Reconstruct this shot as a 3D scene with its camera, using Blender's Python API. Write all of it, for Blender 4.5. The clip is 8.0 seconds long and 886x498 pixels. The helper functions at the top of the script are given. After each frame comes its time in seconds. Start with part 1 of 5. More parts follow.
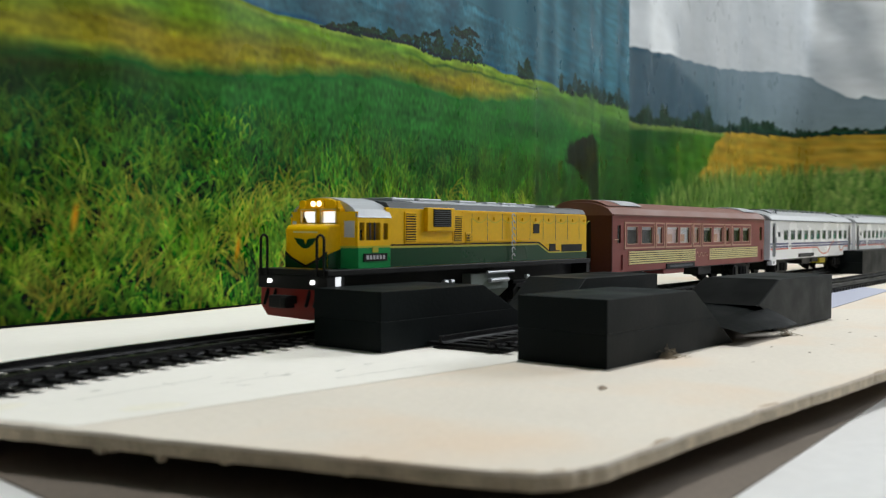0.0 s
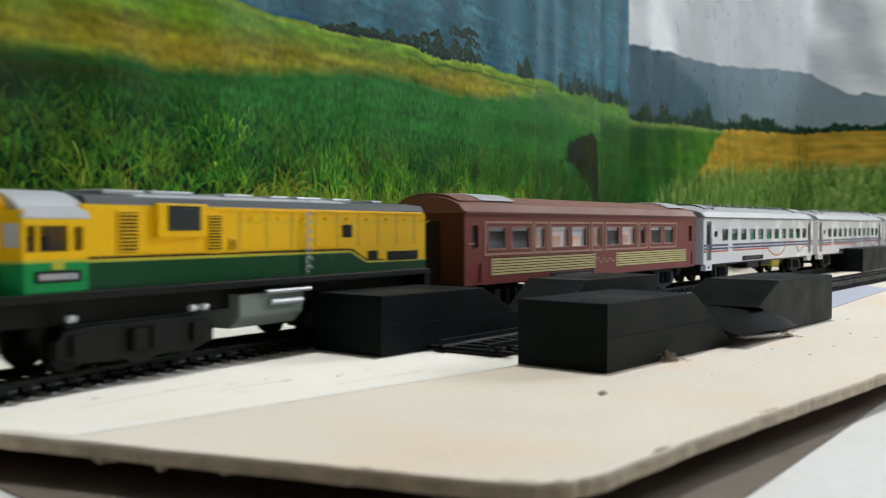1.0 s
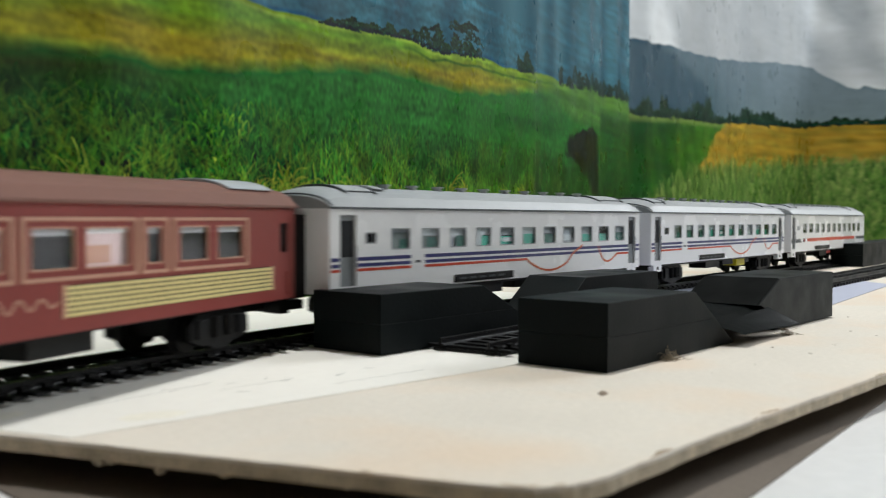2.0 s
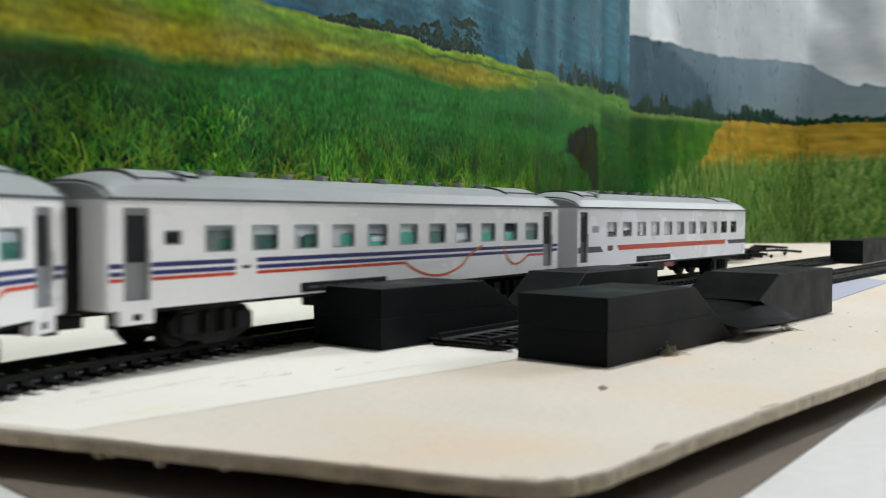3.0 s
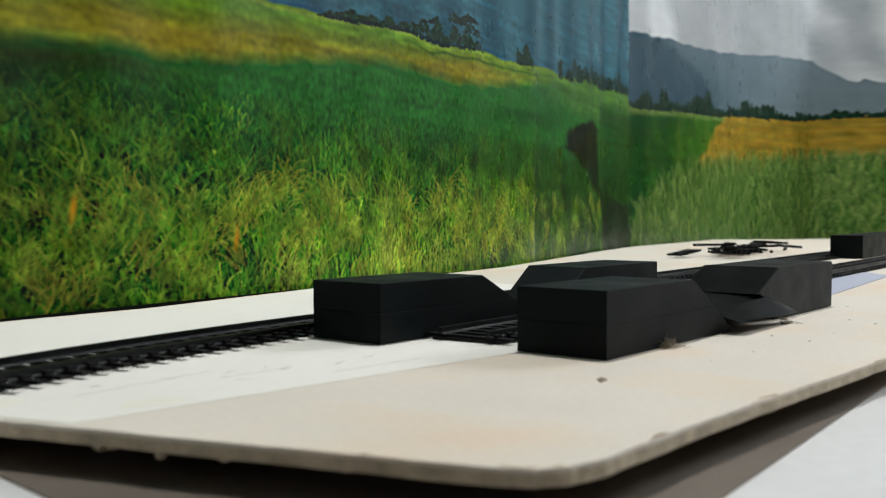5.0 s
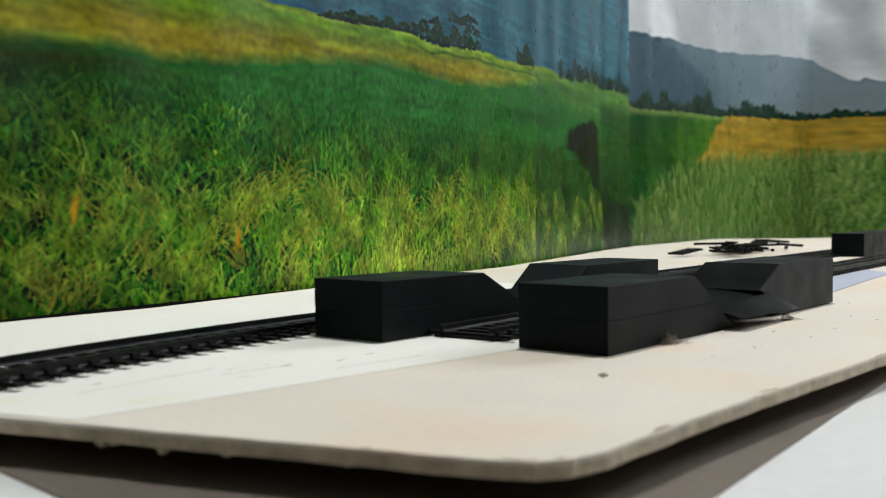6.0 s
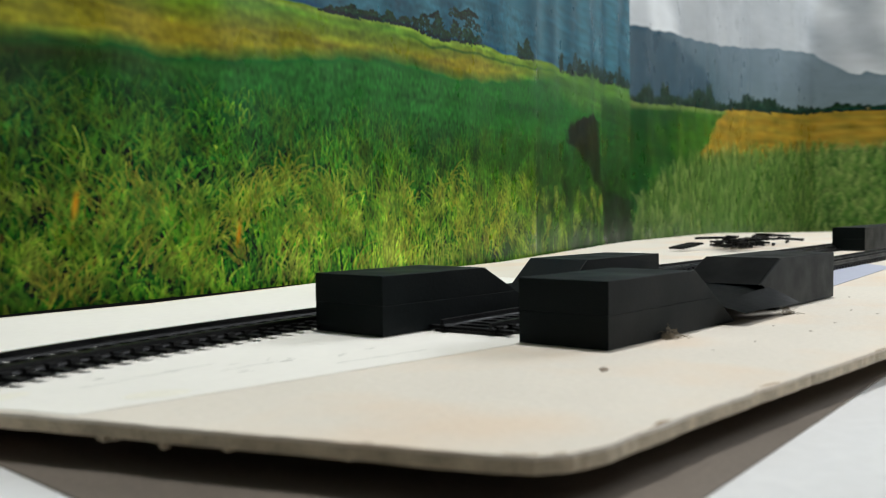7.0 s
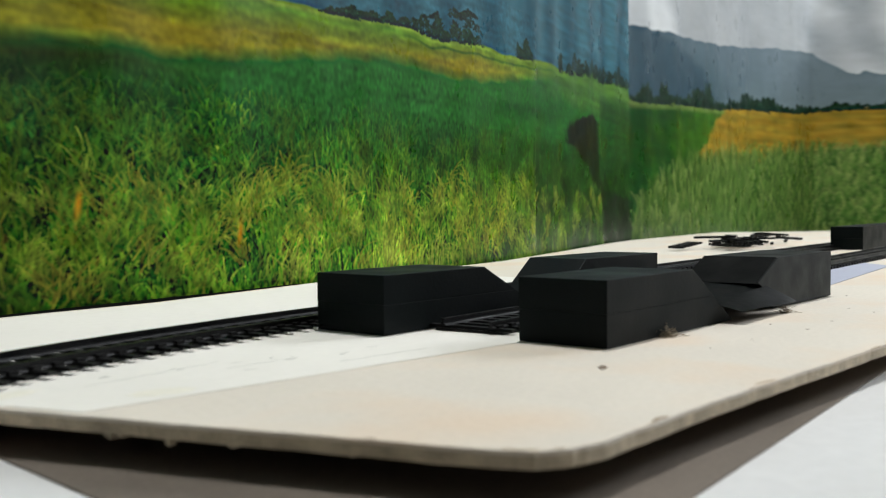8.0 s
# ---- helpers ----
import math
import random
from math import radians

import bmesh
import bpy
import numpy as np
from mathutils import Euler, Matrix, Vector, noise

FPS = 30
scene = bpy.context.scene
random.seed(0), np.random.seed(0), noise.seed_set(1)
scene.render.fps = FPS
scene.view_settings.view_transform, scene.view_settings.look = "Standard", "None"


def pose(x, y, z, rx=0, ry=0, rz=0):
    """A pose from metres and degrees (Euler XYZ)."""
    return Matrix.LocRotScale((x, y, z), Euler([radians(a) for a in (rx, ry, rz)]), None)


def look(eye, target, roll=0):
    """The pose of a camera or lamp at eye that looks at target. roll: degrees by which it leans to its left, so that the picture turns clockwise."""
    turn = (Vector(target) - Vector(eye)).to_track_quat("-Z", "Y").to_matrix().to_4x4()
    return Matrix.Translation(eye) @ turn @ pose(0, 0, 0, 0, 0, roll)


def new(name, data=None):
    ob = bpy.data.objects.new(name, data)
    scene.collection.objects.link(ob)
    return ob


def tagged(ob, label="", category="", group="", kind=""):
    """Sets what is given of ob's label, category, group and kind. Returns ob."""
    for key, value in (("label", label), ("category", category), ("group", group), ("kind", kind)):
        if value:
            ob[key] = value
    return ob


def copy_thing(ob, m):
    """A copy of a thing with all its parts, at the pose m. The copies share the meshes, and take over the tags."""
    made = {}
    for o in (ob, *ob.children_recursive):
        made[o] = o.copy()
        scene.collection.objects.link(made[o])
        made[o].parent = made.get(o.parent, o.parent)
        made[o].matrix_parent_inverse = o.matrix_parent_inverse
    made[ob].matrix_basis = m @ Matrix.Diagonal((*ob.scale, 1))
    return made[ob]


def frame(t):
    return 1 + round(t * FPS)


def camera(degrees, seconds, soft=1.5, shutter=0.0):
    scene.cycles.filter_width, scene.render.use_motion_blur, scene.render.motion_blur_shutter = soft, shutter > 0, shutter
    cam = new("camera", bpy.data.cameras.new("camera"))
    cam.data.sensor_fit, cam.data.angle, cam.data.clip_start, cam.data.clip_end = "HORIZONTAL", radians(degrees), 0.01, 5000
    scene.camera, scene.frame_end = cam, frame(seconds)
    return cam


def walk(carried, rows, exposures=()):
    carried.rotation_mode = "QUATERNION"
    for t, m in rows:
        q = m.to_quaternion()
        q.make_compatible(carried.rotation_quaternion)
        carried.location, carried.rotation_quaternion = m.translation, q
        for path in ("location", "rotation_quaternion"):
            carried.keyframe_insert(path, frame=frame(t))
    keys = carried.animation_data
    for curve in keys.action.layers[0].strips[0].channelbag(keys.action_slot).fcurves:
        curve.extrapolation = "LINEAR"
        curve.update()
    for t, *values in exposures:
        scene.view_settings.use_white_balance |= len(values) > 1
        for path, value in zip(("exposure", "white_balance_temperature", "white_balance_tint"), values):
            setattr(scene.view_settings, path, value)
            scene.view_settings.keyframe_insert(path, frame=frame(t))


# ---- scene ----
# A model railway on a plywood board: the track runs along x, the train rolls towards -x.
MM = 0.001
cam = camera(49.65, 8.0, soft=1.05, shutter=0.22)
cam.data.dof.use_dof, cam.data.dof.focus_distance, cam.data.dof.aperture_fstop = True, 0.42, 26.0


def aim(h, pitch, yaw, roll=0.0, x=0.0, y=0.0):
    """The camera's pose: height over the board in mm, tilt down, heading and roll in degrees, drift in mm."""
    return pose(x * MM, y * MM, h * MM, 90 - pitch, 0, yaw - 90) @ pose(0, 0, 0, 0, 0, roll)


walk(cam, [
    (0.0, aim(36.14, 1.20, 35.02, 0.25, -1.1, -0.4)), (0.5, aim(36.40, 1.20, 35.03, 0.16, -0.9, -0.4)), (1.0, aim(38.10, 1.38, 35.04, 0.02, -0.6, -0.3)),
    (1.5, aim(40.0, 1.69, 35.02, 0.02, -0.2, 0.1)), (1.7, aim(39.9, 1.75, 35.02, 0.05, -0.1, 0.2)), (2.8, aim(39.05, 1.93, 35.01, 0.14, 0.0, 0.3)),
    (3.0, aim(38.98, 1.97, 35.01, 0.14, 0.0, 0.3)), (3.5, aim(39.41, 2.07, 35.01, 0.07, 0.0, 0.3)), (4.0, aim(39.37, 2.08, 35.01, 0.02, 0.1, 0.3)),
    (4.5, aim(38.59, 2.11, 35.02, 0.0, 0.0, 0.0)), (5.8, aim(36.75, 1.96, 35.11, -0.40, -0.5, -0.6)), (6.0, aim(36.55, 1.97, 35.12, -0.43, -0.5, -0.6)),
    (6.5, aim(36.60, 2.17, 35.14, -0.48, -0.4, -0.5)), (7.0, aim(36.65, 2.30, 35.18, -0.51, -0.6, -0.8)), (7.5, aim(36.75, 2.35, 35.08, -0.55, -3.2, -2.0)),
    (8.0, aim(36.80, 2.33, 35.14, -0.57, -3.2, -2.2)),
], exposures=[(0.0, 0.05), (1.7, 0.08), (2.8, 0.03), (4.0, -0.02), (4.7, -0.10), (5.8, 0.0), (8.0, 0.05)])

# ---- light ----
world = bpy.data.worlds.new("world")
scene.world = world
world.use_nodes = True
wn = world.node_tree.nodes
sky = wn.new("ShaderNodeTexSky")
sky.sky_type, sky.sun_disc, sky.sun_elevation, sky.sun_rotation = "NISHITA", False, radians(40), radians(120)
world.node_tree.links.new(sky.outputs[0], wn["Background"].inputs[0])
wn["Background"].inputs[1].default_value = 0.08


def area_lamp(name, eye, target, sx, sy, watts, color):
    data = bpy.data.lights.new(name, "AREA")
    data.shape, data.size, data.size_y, data.energy, data.color = "RECTANGLE", sx, sy, watts, color
    ob = new(name, data)
    ob.matrix_world = look(eye, target)
    return ob


# soft daylight fill added in an assumed window out of view, and the ceiling lamp
area_lamp("window_light", (2.62, -0.90, 1.42), (0.6, 0.0, 0.2), 1.0, 0.7, 40, (0.92, 0.97, 1.0))
area_lamp("ceiling_lamp_light", (0.62, 0.29, 1.98), (0.62, 0.29, 0), 0.26, 0.14, 27, (0.98, 1.0, 0.97))

# ---- materials ----
def srgb(r, g, b):
    return tuple((c / 255 / 12.92 if c <= 10 else ((c / 255 + 0.055) / 1.055) ** 2.4) for c in (r, g, b))


def mat(name, color, rough=0.5, metal=0.0, var=0.12, size=0.02, bump=0.1, spec=0.5, attr=False, rand=0.0):
    """A surface: colour varied at two scales of noise, with fine relief. size: metres of the larger blotches."""
    m = bpy.data.materials.new(name)
    m.use_nodes = True
    n, l = m.node_tree.nodes, m.node_tree.links
    b = n["Principled BSDF"]
    b.inputs["Roughness"].default_value, b.inputs["Metallic"].default_value = rough, metal
    b.inputs["Specular IOR Level"].default_value = spec
    co = n.new("ShaderNodeTexCoord")
    big, fine = n.new("ShaderNodeTexNoise"), n.new("ShaderNodeTexNoise")
    for t, s, d in ((big, 1 / size, 4), (fine, 14 / size, 3)):
        t.inputs["Scale"].default_value, t.inputs["Detail"].default_value = s, d
        l.new(co.outputs["Object"], t.inputs["Vector"])
    add = n.new("ShaderNodeMath")
    add.operation = "ADD"
    l.new(big.outputs[0], add.inputs[0])
    l.new(fine.outputs[0], add.inputs[1])
    rng = n.new("ShaderNodeMapRange")
    rng.inputs[1].default_value, rng.inputs[2].default_value = 0.6, 1.4
    rng.inputs[3].default_value, rng.inputs[4].default_value = 1 - var, 1 + var
    l.new(add.outputs[0], rng.inputs[0])
    mul = n.new("ShaderNodeVectorMath")
    mul.operation = "SCALE"
    if attr:
        at = n.new("ShaderNodeVertexColor")
        at.layer_name = "print"
        l.new(at.outputs[0], mul.inputs[0])
    else:
        mul.inputs[0].default_value = color
    l.new(rng.outputs[0], mul.inputs["Scale"])
    l.new(mul.outputs[0], b.inputs["Base Color"])
    rr = n.new("ShaderNodeMapRange")
    rr.inputs[1].default_value, rr.inputs[2].default_value = 0.3, 0.7
    rr.inputs[3].default_value, rr.inputs[4].default_value = max(rough - 0.1, 0.02), min(rough + 0.1, 1)
    l.new(big.outputs[0], rr.inputs[0])
    l.new(rr.outputs[0], b.inputs["Roughness"])
    if bump:
        bp = n.new("ShaderNodeBump")
        bp.inputs["Strength"].default_value, bp.inputs["Distance"].default_value = bump, size * 0.02
        l.new(fine.outputs[0], bp.inputs["Height"])
        l.new(bp.outputs[0], b.inputs["Normal"])
    return m


def glass(name, tint=(1, 1, 1)):
    m = bpy.data.materials.new(name)
    m.use_nodes = True
    b = m.node_tree.nodes["Principled BSDF"]
    b.inputs["Base Color"].default_value = (*tint, 1)
    b.inputs["Transmission Weight"].default_value, b.inputs["Roughness"].default_value, b.inputs["IOR"].default_value = 1, 0.04, 1.2
    return m


def glow(name, color, power):
    m = bpy.data.materials.new(name)
    m.use_nodes = True
    b = m.node_tree.nodes["Principled BSDF"]
    b.inputs["Base Color"].default_value = (*color, 1)
    b.inputs["Emission Color"].default_value, b.inputs["Emission Strength"].default_value = (*color, 1), power
    return m


M_PLY = mat("plywood", srgb(218, 210, 199), 0.7, var=0.06, size=0.03, bump=0.25)
def warm_blotches(m, color, amount, size):
    """Adds broad faint stains of another tone to a surface."""
    n, l = m.node_tree.nodes, m.node_tree.links
    b = n["Principled BSDF"]
    src = b.inputs["Base Color"].links[0].from_socket
    t, ramp, mx = n.new("ShaderNodeTexNoise"), n.new("ShaderNodeMapRange"), n.new("ShaderNodeMix")
    t.inputs["Scale"].default_value, t.inputs["Detail"].default_value = 1 / size, 3
    l.new(n["Texture Coordinate"].outputs["Object"], t.inputs["Vector"])
    ramp.inputs[1].default_value, ramp.inputs[2].default_value, ramp.inputs[4].default_value = 0.48, 0.68, amount
    l.new(t.outputs[0], ramp.inputs[0])
    mx.data_type = "RGBA"
    mx.inputs["B"].default_value = (*color, 1)
    l.new(ramp.outputs[0], mx.inputs["Factor"])
    l.new(src, mx.inputs["A"])
    l.new(mx.outputs["Result"], b.inputs["Base Color"])


warm_blotches(M_PLY, srgb(220, 188, 156), 0.42, 0.06)
M_PLY_EDGE = mat("plywood_edge", srgb(192, 178, 156), 0.9, var=0.5, size=0.005, bump=1.0)
M_PAPER = mat("white_paper", srgb(233, 230, 224), 0.75, var=0.03, size=0.05, bump=0.1)
M_BLUEPAPER = mat("blue_paper", srgb(176, 180, 200), 0.6, var=0.04, size=0.05, bump=0.1)
M_FLOOR = mat("white_floor", srgb(226, 226, 228), 0.35, var=0.06, size=0.06, bump=0.03)
# brown of the shadow that the board throws on the floor
M_SHADOWBROWN = mat("dark_brown_panel", srgb(112, 103, 95), 0.6, var=0.2, size=0.02, bump=0.2, spec=0.2)
M_WALL = mat("wall_paint", srgb(176, 174, 166), 0.85, var=0.04, size=0.3, bump=0.05)
M_BLOCK = mat("black_card", srgb(13, 19, 20), 0.5, var=0.2, size=0.02, bump=0.18, spec=0.095)
M_BLACK = mat("black_plastic", srgb(14, 14, 15), 0.5, var=0.2, size=0.01, bump=0.2, spec=0.2)
M_RAIL = mat("dark_rail", srgb(26, 26, 28), 0.4, 0.6, var=0.2, size=0.01, bump=0.1)
M_GREY = mat("grey_roof", srgb(160, 164, 168), 0.45, var=0.06, size=0.03, bump=0.06)
M_DARKGREY = mat("dark_grey", srgb(78, 82, 86), 0.5, var=0.08, size=0.02, bump=0.06, spec=0.3)
M_SILVER = mat("silver_roof", srgb(178, 182, 188), 0.35, 0.1, var=0.05, size=0.02, bump=0.05)
M_YELLOW = mat("yellow_paint", srgb(250, 198, 4), 0.36, var=0.08, size=0.02, bump=0.05, spec=0.25)
M_GREEN = mat("green_paint", srgb(4, 68, 34), 0.35, var=0.08, size=0.02, bump=0.05, spec=0.25)
M_CABGREEN = mat("bright_green_paint", srgb(6, 146, 76), 0.35, var=0.06, size=0.02, bump=0.05, spec=0.25)
M_LIME = mat("lime_line", srgb(190, 190, 50), 0.4, var=0.05)
M_RED = mat("red_paint", srgb(140, 46, 40), 0.45, var=0.12, size=0.01, bump=0.1, spec=0.25)
M_MAROON = mat("maroon_paint", srgb(134, 64, 60), 0.4, var=0.07, size=0.02, bump=0.06, spec=0.25)
M_MAROONEND = mat("dark_maroon_end", srgb(82, 46, 42), 0.5, var=0.12, size=0.02, bump=0.06, spec=0.2)
M_MAROONROOF = mat("maroon_roof", srgb(122, 86, 76), 0.6, var=0.08, size=0.02, bump=0.1, spec=0.25)
M_TAN = mat("tan_frame", srgb(192, 146, 124), 0.45, var=0.08, size=0.01, bump=0.05)
M_CREAM = mat("cream_slat", srgb(218, 202, 140), 0.45, var=0.06, size=0.01, bump=0.05)
M_WHITE = mat("white_coach_paint", srgb(247, 247, 250), 0.3, var=0.03, size=0.03, bump=0.03)
# also used behind window glass as painted white reflections
M_BRIGHT = mat("bright_white_panel", srgb(248, 248, 250), 0.2, var=0.02, size=0.03, bump=0.02)
M_BLUE = mat("blue_stripe", srgb(40, 44, 110), 0.4, var=0.06)
M_ORANGE = mat("orange_red_stripe", srgb(206, 66, 34), 0.4, var=0.06)
M_TEAL = mat("teal_curtain", srgb(56, 190, 160), 0.6, var=0.12, size=0.006)
M_DEEPTEAL = mat("deep_teal_curtain", srgb(30, 110, 92), 0.6, var=0.15, size=0.006)
M_GREYBLIND = mat("grey_blind", srgb(120, 130, 126), 0.6, var=0.15, size=0.006)
M_DOORGREY = mat("door_grey", srgb(128, 132, 136), 0.45, var=0.08, size=0.02, bump=0.06)
M_CURTAIN = mat("pale_curtain", srgb(196, 198, 204), 0.6, var=0.12, size=0.006)
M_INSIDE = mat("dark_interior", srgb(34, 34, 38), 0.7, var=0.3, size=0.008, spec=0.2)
M_PINK = mat("pale_interior", srgb(214, 190, 190), 0.5, var=0.15, size=0.008)
M_TANK = mat("yellow_tank", srgb(206, 190, 20), 0.4, var=0.1)
M_SWOOSH = mat("orange_line", srgb(210, 100, 54), 0.4, var=0.06)
M_SIGNRED = mat("red_box", srgb(176, 34, 30), 0.4, var=0.1)
M_GLASS = glass("clear_glass")
M_TINTED = glass("grey_glass", (0.75, 0.8, 0.82))
M_LAMP = glow("headlamp_glow", (1.0, 0.90, 0.62), 3)
M_MARKER = glow("marker_glow", (1.0, 1.0, 0.98), 2.0)
# glow for the bright windscreens and the highlight at the steps, no lamps
M_WHITEGLOW = glow("cab_light_glow", (0.92, 0.96, 1.0), 0.9)
M_DUST = mat("grey_lint", srgb(150, 138, 120), 0.95, var=0.3, size=0.004)
M_WORN = mat("worn_wood", srgb(168, 146, 118), 0.9, var=0.25, size=0.004, bump=0.3)
M_PENCIL = mat("pencil_grey", srgb(176, 175, 170), 0.8, var=0.2, size=0.004)
M_CHIP = mat("brown_chip", srgb(130, 114, 98), 0.9, var=0.3, size=0.004)
M_STAIN = mat("glue_stain", srgb(231, 227, 215), 0.6, var=0.12, size=0.003, bump=0.4)
M_PRINT = mat("banner_print", (1, 1, 1), 0.34, var=0.04, size=0.03, bump=0.02, attr=True, spec=0.1)
M_LAMPBODY = mat("lamp_body", srgb(235, 235, 232), 0.5, var=0.03)


# ---- mesh helpers, in millimetres ----
def box(bm, x0, x1, y0, y1, z0, z1):
    v = [bm.verts.new(p) for p in ((x0, y0, z0), (x1, y0, z0), (x1, y1, z0), (x0, y1, z0), (x0, y0, z1), (x1, y0, z1), (x1, y1, z1), (x0, y1, z1))]
    for f in ((0, 3, 2, 1), (4, 5, 6, 7), (0, 1, 5, 4), (1, 2, 6, 5), (2, 3, 7, 6), (3, 0, 4, 7)):
        bm.faces.new([v[i] for i in f])
    return bm


def prism(bm, pts, axis, a0, a1):
    """A polygon extruded along an axis: its points lie in the two other axes, in order."""
    def p3(p, a):
        return {"x": (a, p[0], p[1]), "y": (p[0], a, p[1]), "z": (p[0], p[1], a)}[axis]
    lo, hi = [bm.verts.new(p3(p, a0)) for p in pts], [bm.verts.new(p3(p, a1)) for p in pts]
    bm.faces.new(lo), bm.faces.new(hi[::-1])
    for i in range(len(pts)):
        j = (i + 1) % len(pts)
        bm.faces.new((lo[j], lo[i], hi[i], hi[j]))
    return bm


def rod(bm, p0, p1, r, seg=8):
    a, b = Vector(p0), Vector(p1)
    q = (b - a).to_track_quat("Z", "Y")
    rings = []
    for c in (a, b):
        rings.append([bm.verts.new(c + q @ Vector((r * math.cos(k * math.tau / seg), r * math.sin(k * math.tau / seg), 0))) for k in range(seg)])
    bm.faces.new(rings[0][::-1]), bm.faces.new(rings[1])
    for k in range(seg):
        j = (k + 1) % seg
        bm.faces.new((rings[0][k], rings[0][j], rings[1][j], rings[1][k]))
    return bm


def ribbon(bm, pts, y, half, depth):
    """A band of constant width along a line of (x, z) points, on the plane y."""
    rows = []
    for i, (x, z) in enumerate(pts):
        a, b = pts[max(i - 1, 0)], pts[min(i + 1, len(pts) - 1)]
        t = Vector((b[0] - a[0], b[1] - a[1])).normalized()
        nx, nz = -t.y * half, t.x * half
        rows.append([bm.verts.new(p) for p in ((x - nx, y, z - nz), (x + nx, y, z + nz), (x + nx, y + depth, z + nz), (x - nx, y + depth, z - nz))])
    for r, s in zip(rows[:-1], rows[1:]):
        for k in range(4):
            bm.faces.new((r[k], r[(k + 1) % 4], s[(k + 1) % 4], s[k]))
    bm.faces.new(rows[0]), bm.faces.new(rows[-1][::-1])
    return bm


def wall_with_openings(bm, x0, x1, z0, z1, y0, y1, holes):
    """A wall along x from y0 to y1, pierced by holes (xa, xb, za, zb)."""
    xs = sorted({x0, x1, *[h[0] for h in holes], *[h[1] for h in holes]})
    zs = sorted({z0, z1, *[h[2] for h in holes], *[h[3] for h in holes]})
    def solid(i, k):
        if not (0 <= i < len(xs) - 1 and 0 <= k < len(zs) - 1):
            return False
        x, z = (xs[i] + xs[i + 1]) / 2, (zs[k] + zs[k + 1]) / 2
        return not any(h[0] < x < h[1] and h[2] < z < h[3] for h in holes)
    verts = {}
    def v(i, k, y):
        if (i, k, y) not in verts:
            verts[i, k, y] = bm.verts.new((xs[i], y, zs[k]))
        return verts[i, k, y]
    for i in range(len(xs) - 1):
        for k in range(len(zs) - 1):
            if not solid(i, k):
                continue
            for y in (y0, y1):
                bm.faces.new((v(i, k, y), v(i + 1, k, y), v(i + 1, k + 1, y), v(i, k + 1, y)))
            for di, dk, e in ((-1, 0, ((i, k), (i, k + 1))), (1, 0, ((i + 1, k), (i + 1, k + 1))), (0, -1, ((i, k), (i + 1, k))), (0, 1, ((i, k + 1), (i + 1, k + 1)))):
                if not solid(i + di, k + dk):
                    (a, b), (c, d) = e
                    bm.faces.new((v(a, b, y0), v(c, d, y0), v(c, d, y1), v(a, b, y1)))
    return bm


def mesh_of(name, bm, material, bevel=0.0, smooth=False):
    bmesh.ops.recalc_face_normals(bm, faces=bm.faces)
    if bevel:
        sharp = [e for e in bm.edges if len(e.link_faces) == 2 and e.calc_face_angle() > 0.5]
        bmesh.ops.bevel(bm, geom=sharp, offset=bevel, segments=2, affect="EDGES", profile=0.6)
    bmesh.ops.scale(bm, vec=(MM, MM, MM), verts=bm.verts)
    me = bpy.data.meshes.new(name)
    if smooth:
        for f in bm.faces:
            f.smooth = True
    bm.to_mesh(me)
    bm.free()
    me.materials.append(material)
    return me


def part(name, bm, material, parent, label="", bevel=0.0, smooth=False):
    ob = new(name, mesh_of(name, bm, material, bevel, smooth))
    ob.parent = parent
    return tagged(ob, label)


def piece(name, me, parent, at):
    """One more object on a shared mesh, at a place in mm in its parent's space."""
    ob = new(name, me)
    ob.parent = parent
    ob.location = Vector(at) * MM
    return ob


def thing(name, label, category, group="", kind="", m=None):
    ob = new(name)
    ob.empty_display_size = 0.01
    if m is not None:
        ob.matrix_world = m
    return tagged(ob, label, category, group, kind)


def solid(name, bm, material, label="", category="", group="", kind="", bevel=0.0):
    return tagged(new(name, mesh_of(name, bm, material, bevel)), label, category, group, kind)


B = bmesh.new

# ---- room ----
FLOOR = -8.9
SHADE_TOP = -8.5          # top of the brown sheet that stands in for the board's shadow
solid("floor", box(B(), -2800, 2700, -2200, 900, FLOOR - 20, FLOOR), M_FLOOR, "glossy white floor under the plywood board", "floor", kind="structure")
solid("ceiling", box(B(), -2800, 2700, -2200, 900, 2050, 2080), M_WALL, "plain off-white ceiling", "ceiling", kind="structure")
solid("wall_north", box(B(), -2800, 2700, 900, 960, FLOOR, 2050), M_WALL, "plain off-white wall", "wall", kind="structure")
solid("wall_south", box(B(), -2800, 2700, -2260, -2200, FLOOR, 2050), M_WALL, "plain off-white wall", "wall", kind="structure")
solid("wall_west", box(B(), -2860, -2800, -2260, 960, FLOOR, 2050), M_WALL, "plain off-white wall", "wall", kind="structure")
# unseen wall; its opening is assumed, to hold the added fill
east = wall_with_openings(B(), -2260, 960, FLOOR, 2050, 0, 60, [(-1600, -200, 680, 1820)])
bmesh.ops.rotate(east, verts=east.verts, matrix=Matrix.Rotation(radians(90), 3, "Z"))
bmesh.ops.translate(east, verts=east.verts, vec=(2760, 0, 0))
solid("wall_east", east, M_WALL, "plain off-white wall with an assumed window opening, out of view", "wall", kind="structure")
lamp = thing("ceiling_lamp", "white square ceiling lamp", "lamp", m=pose(0.62, 0.29, 2.05))
part("housing", box(B(), -150, 150, -90, 90, -50, 0), M_LAMPBODY, lamp, bevel=6)

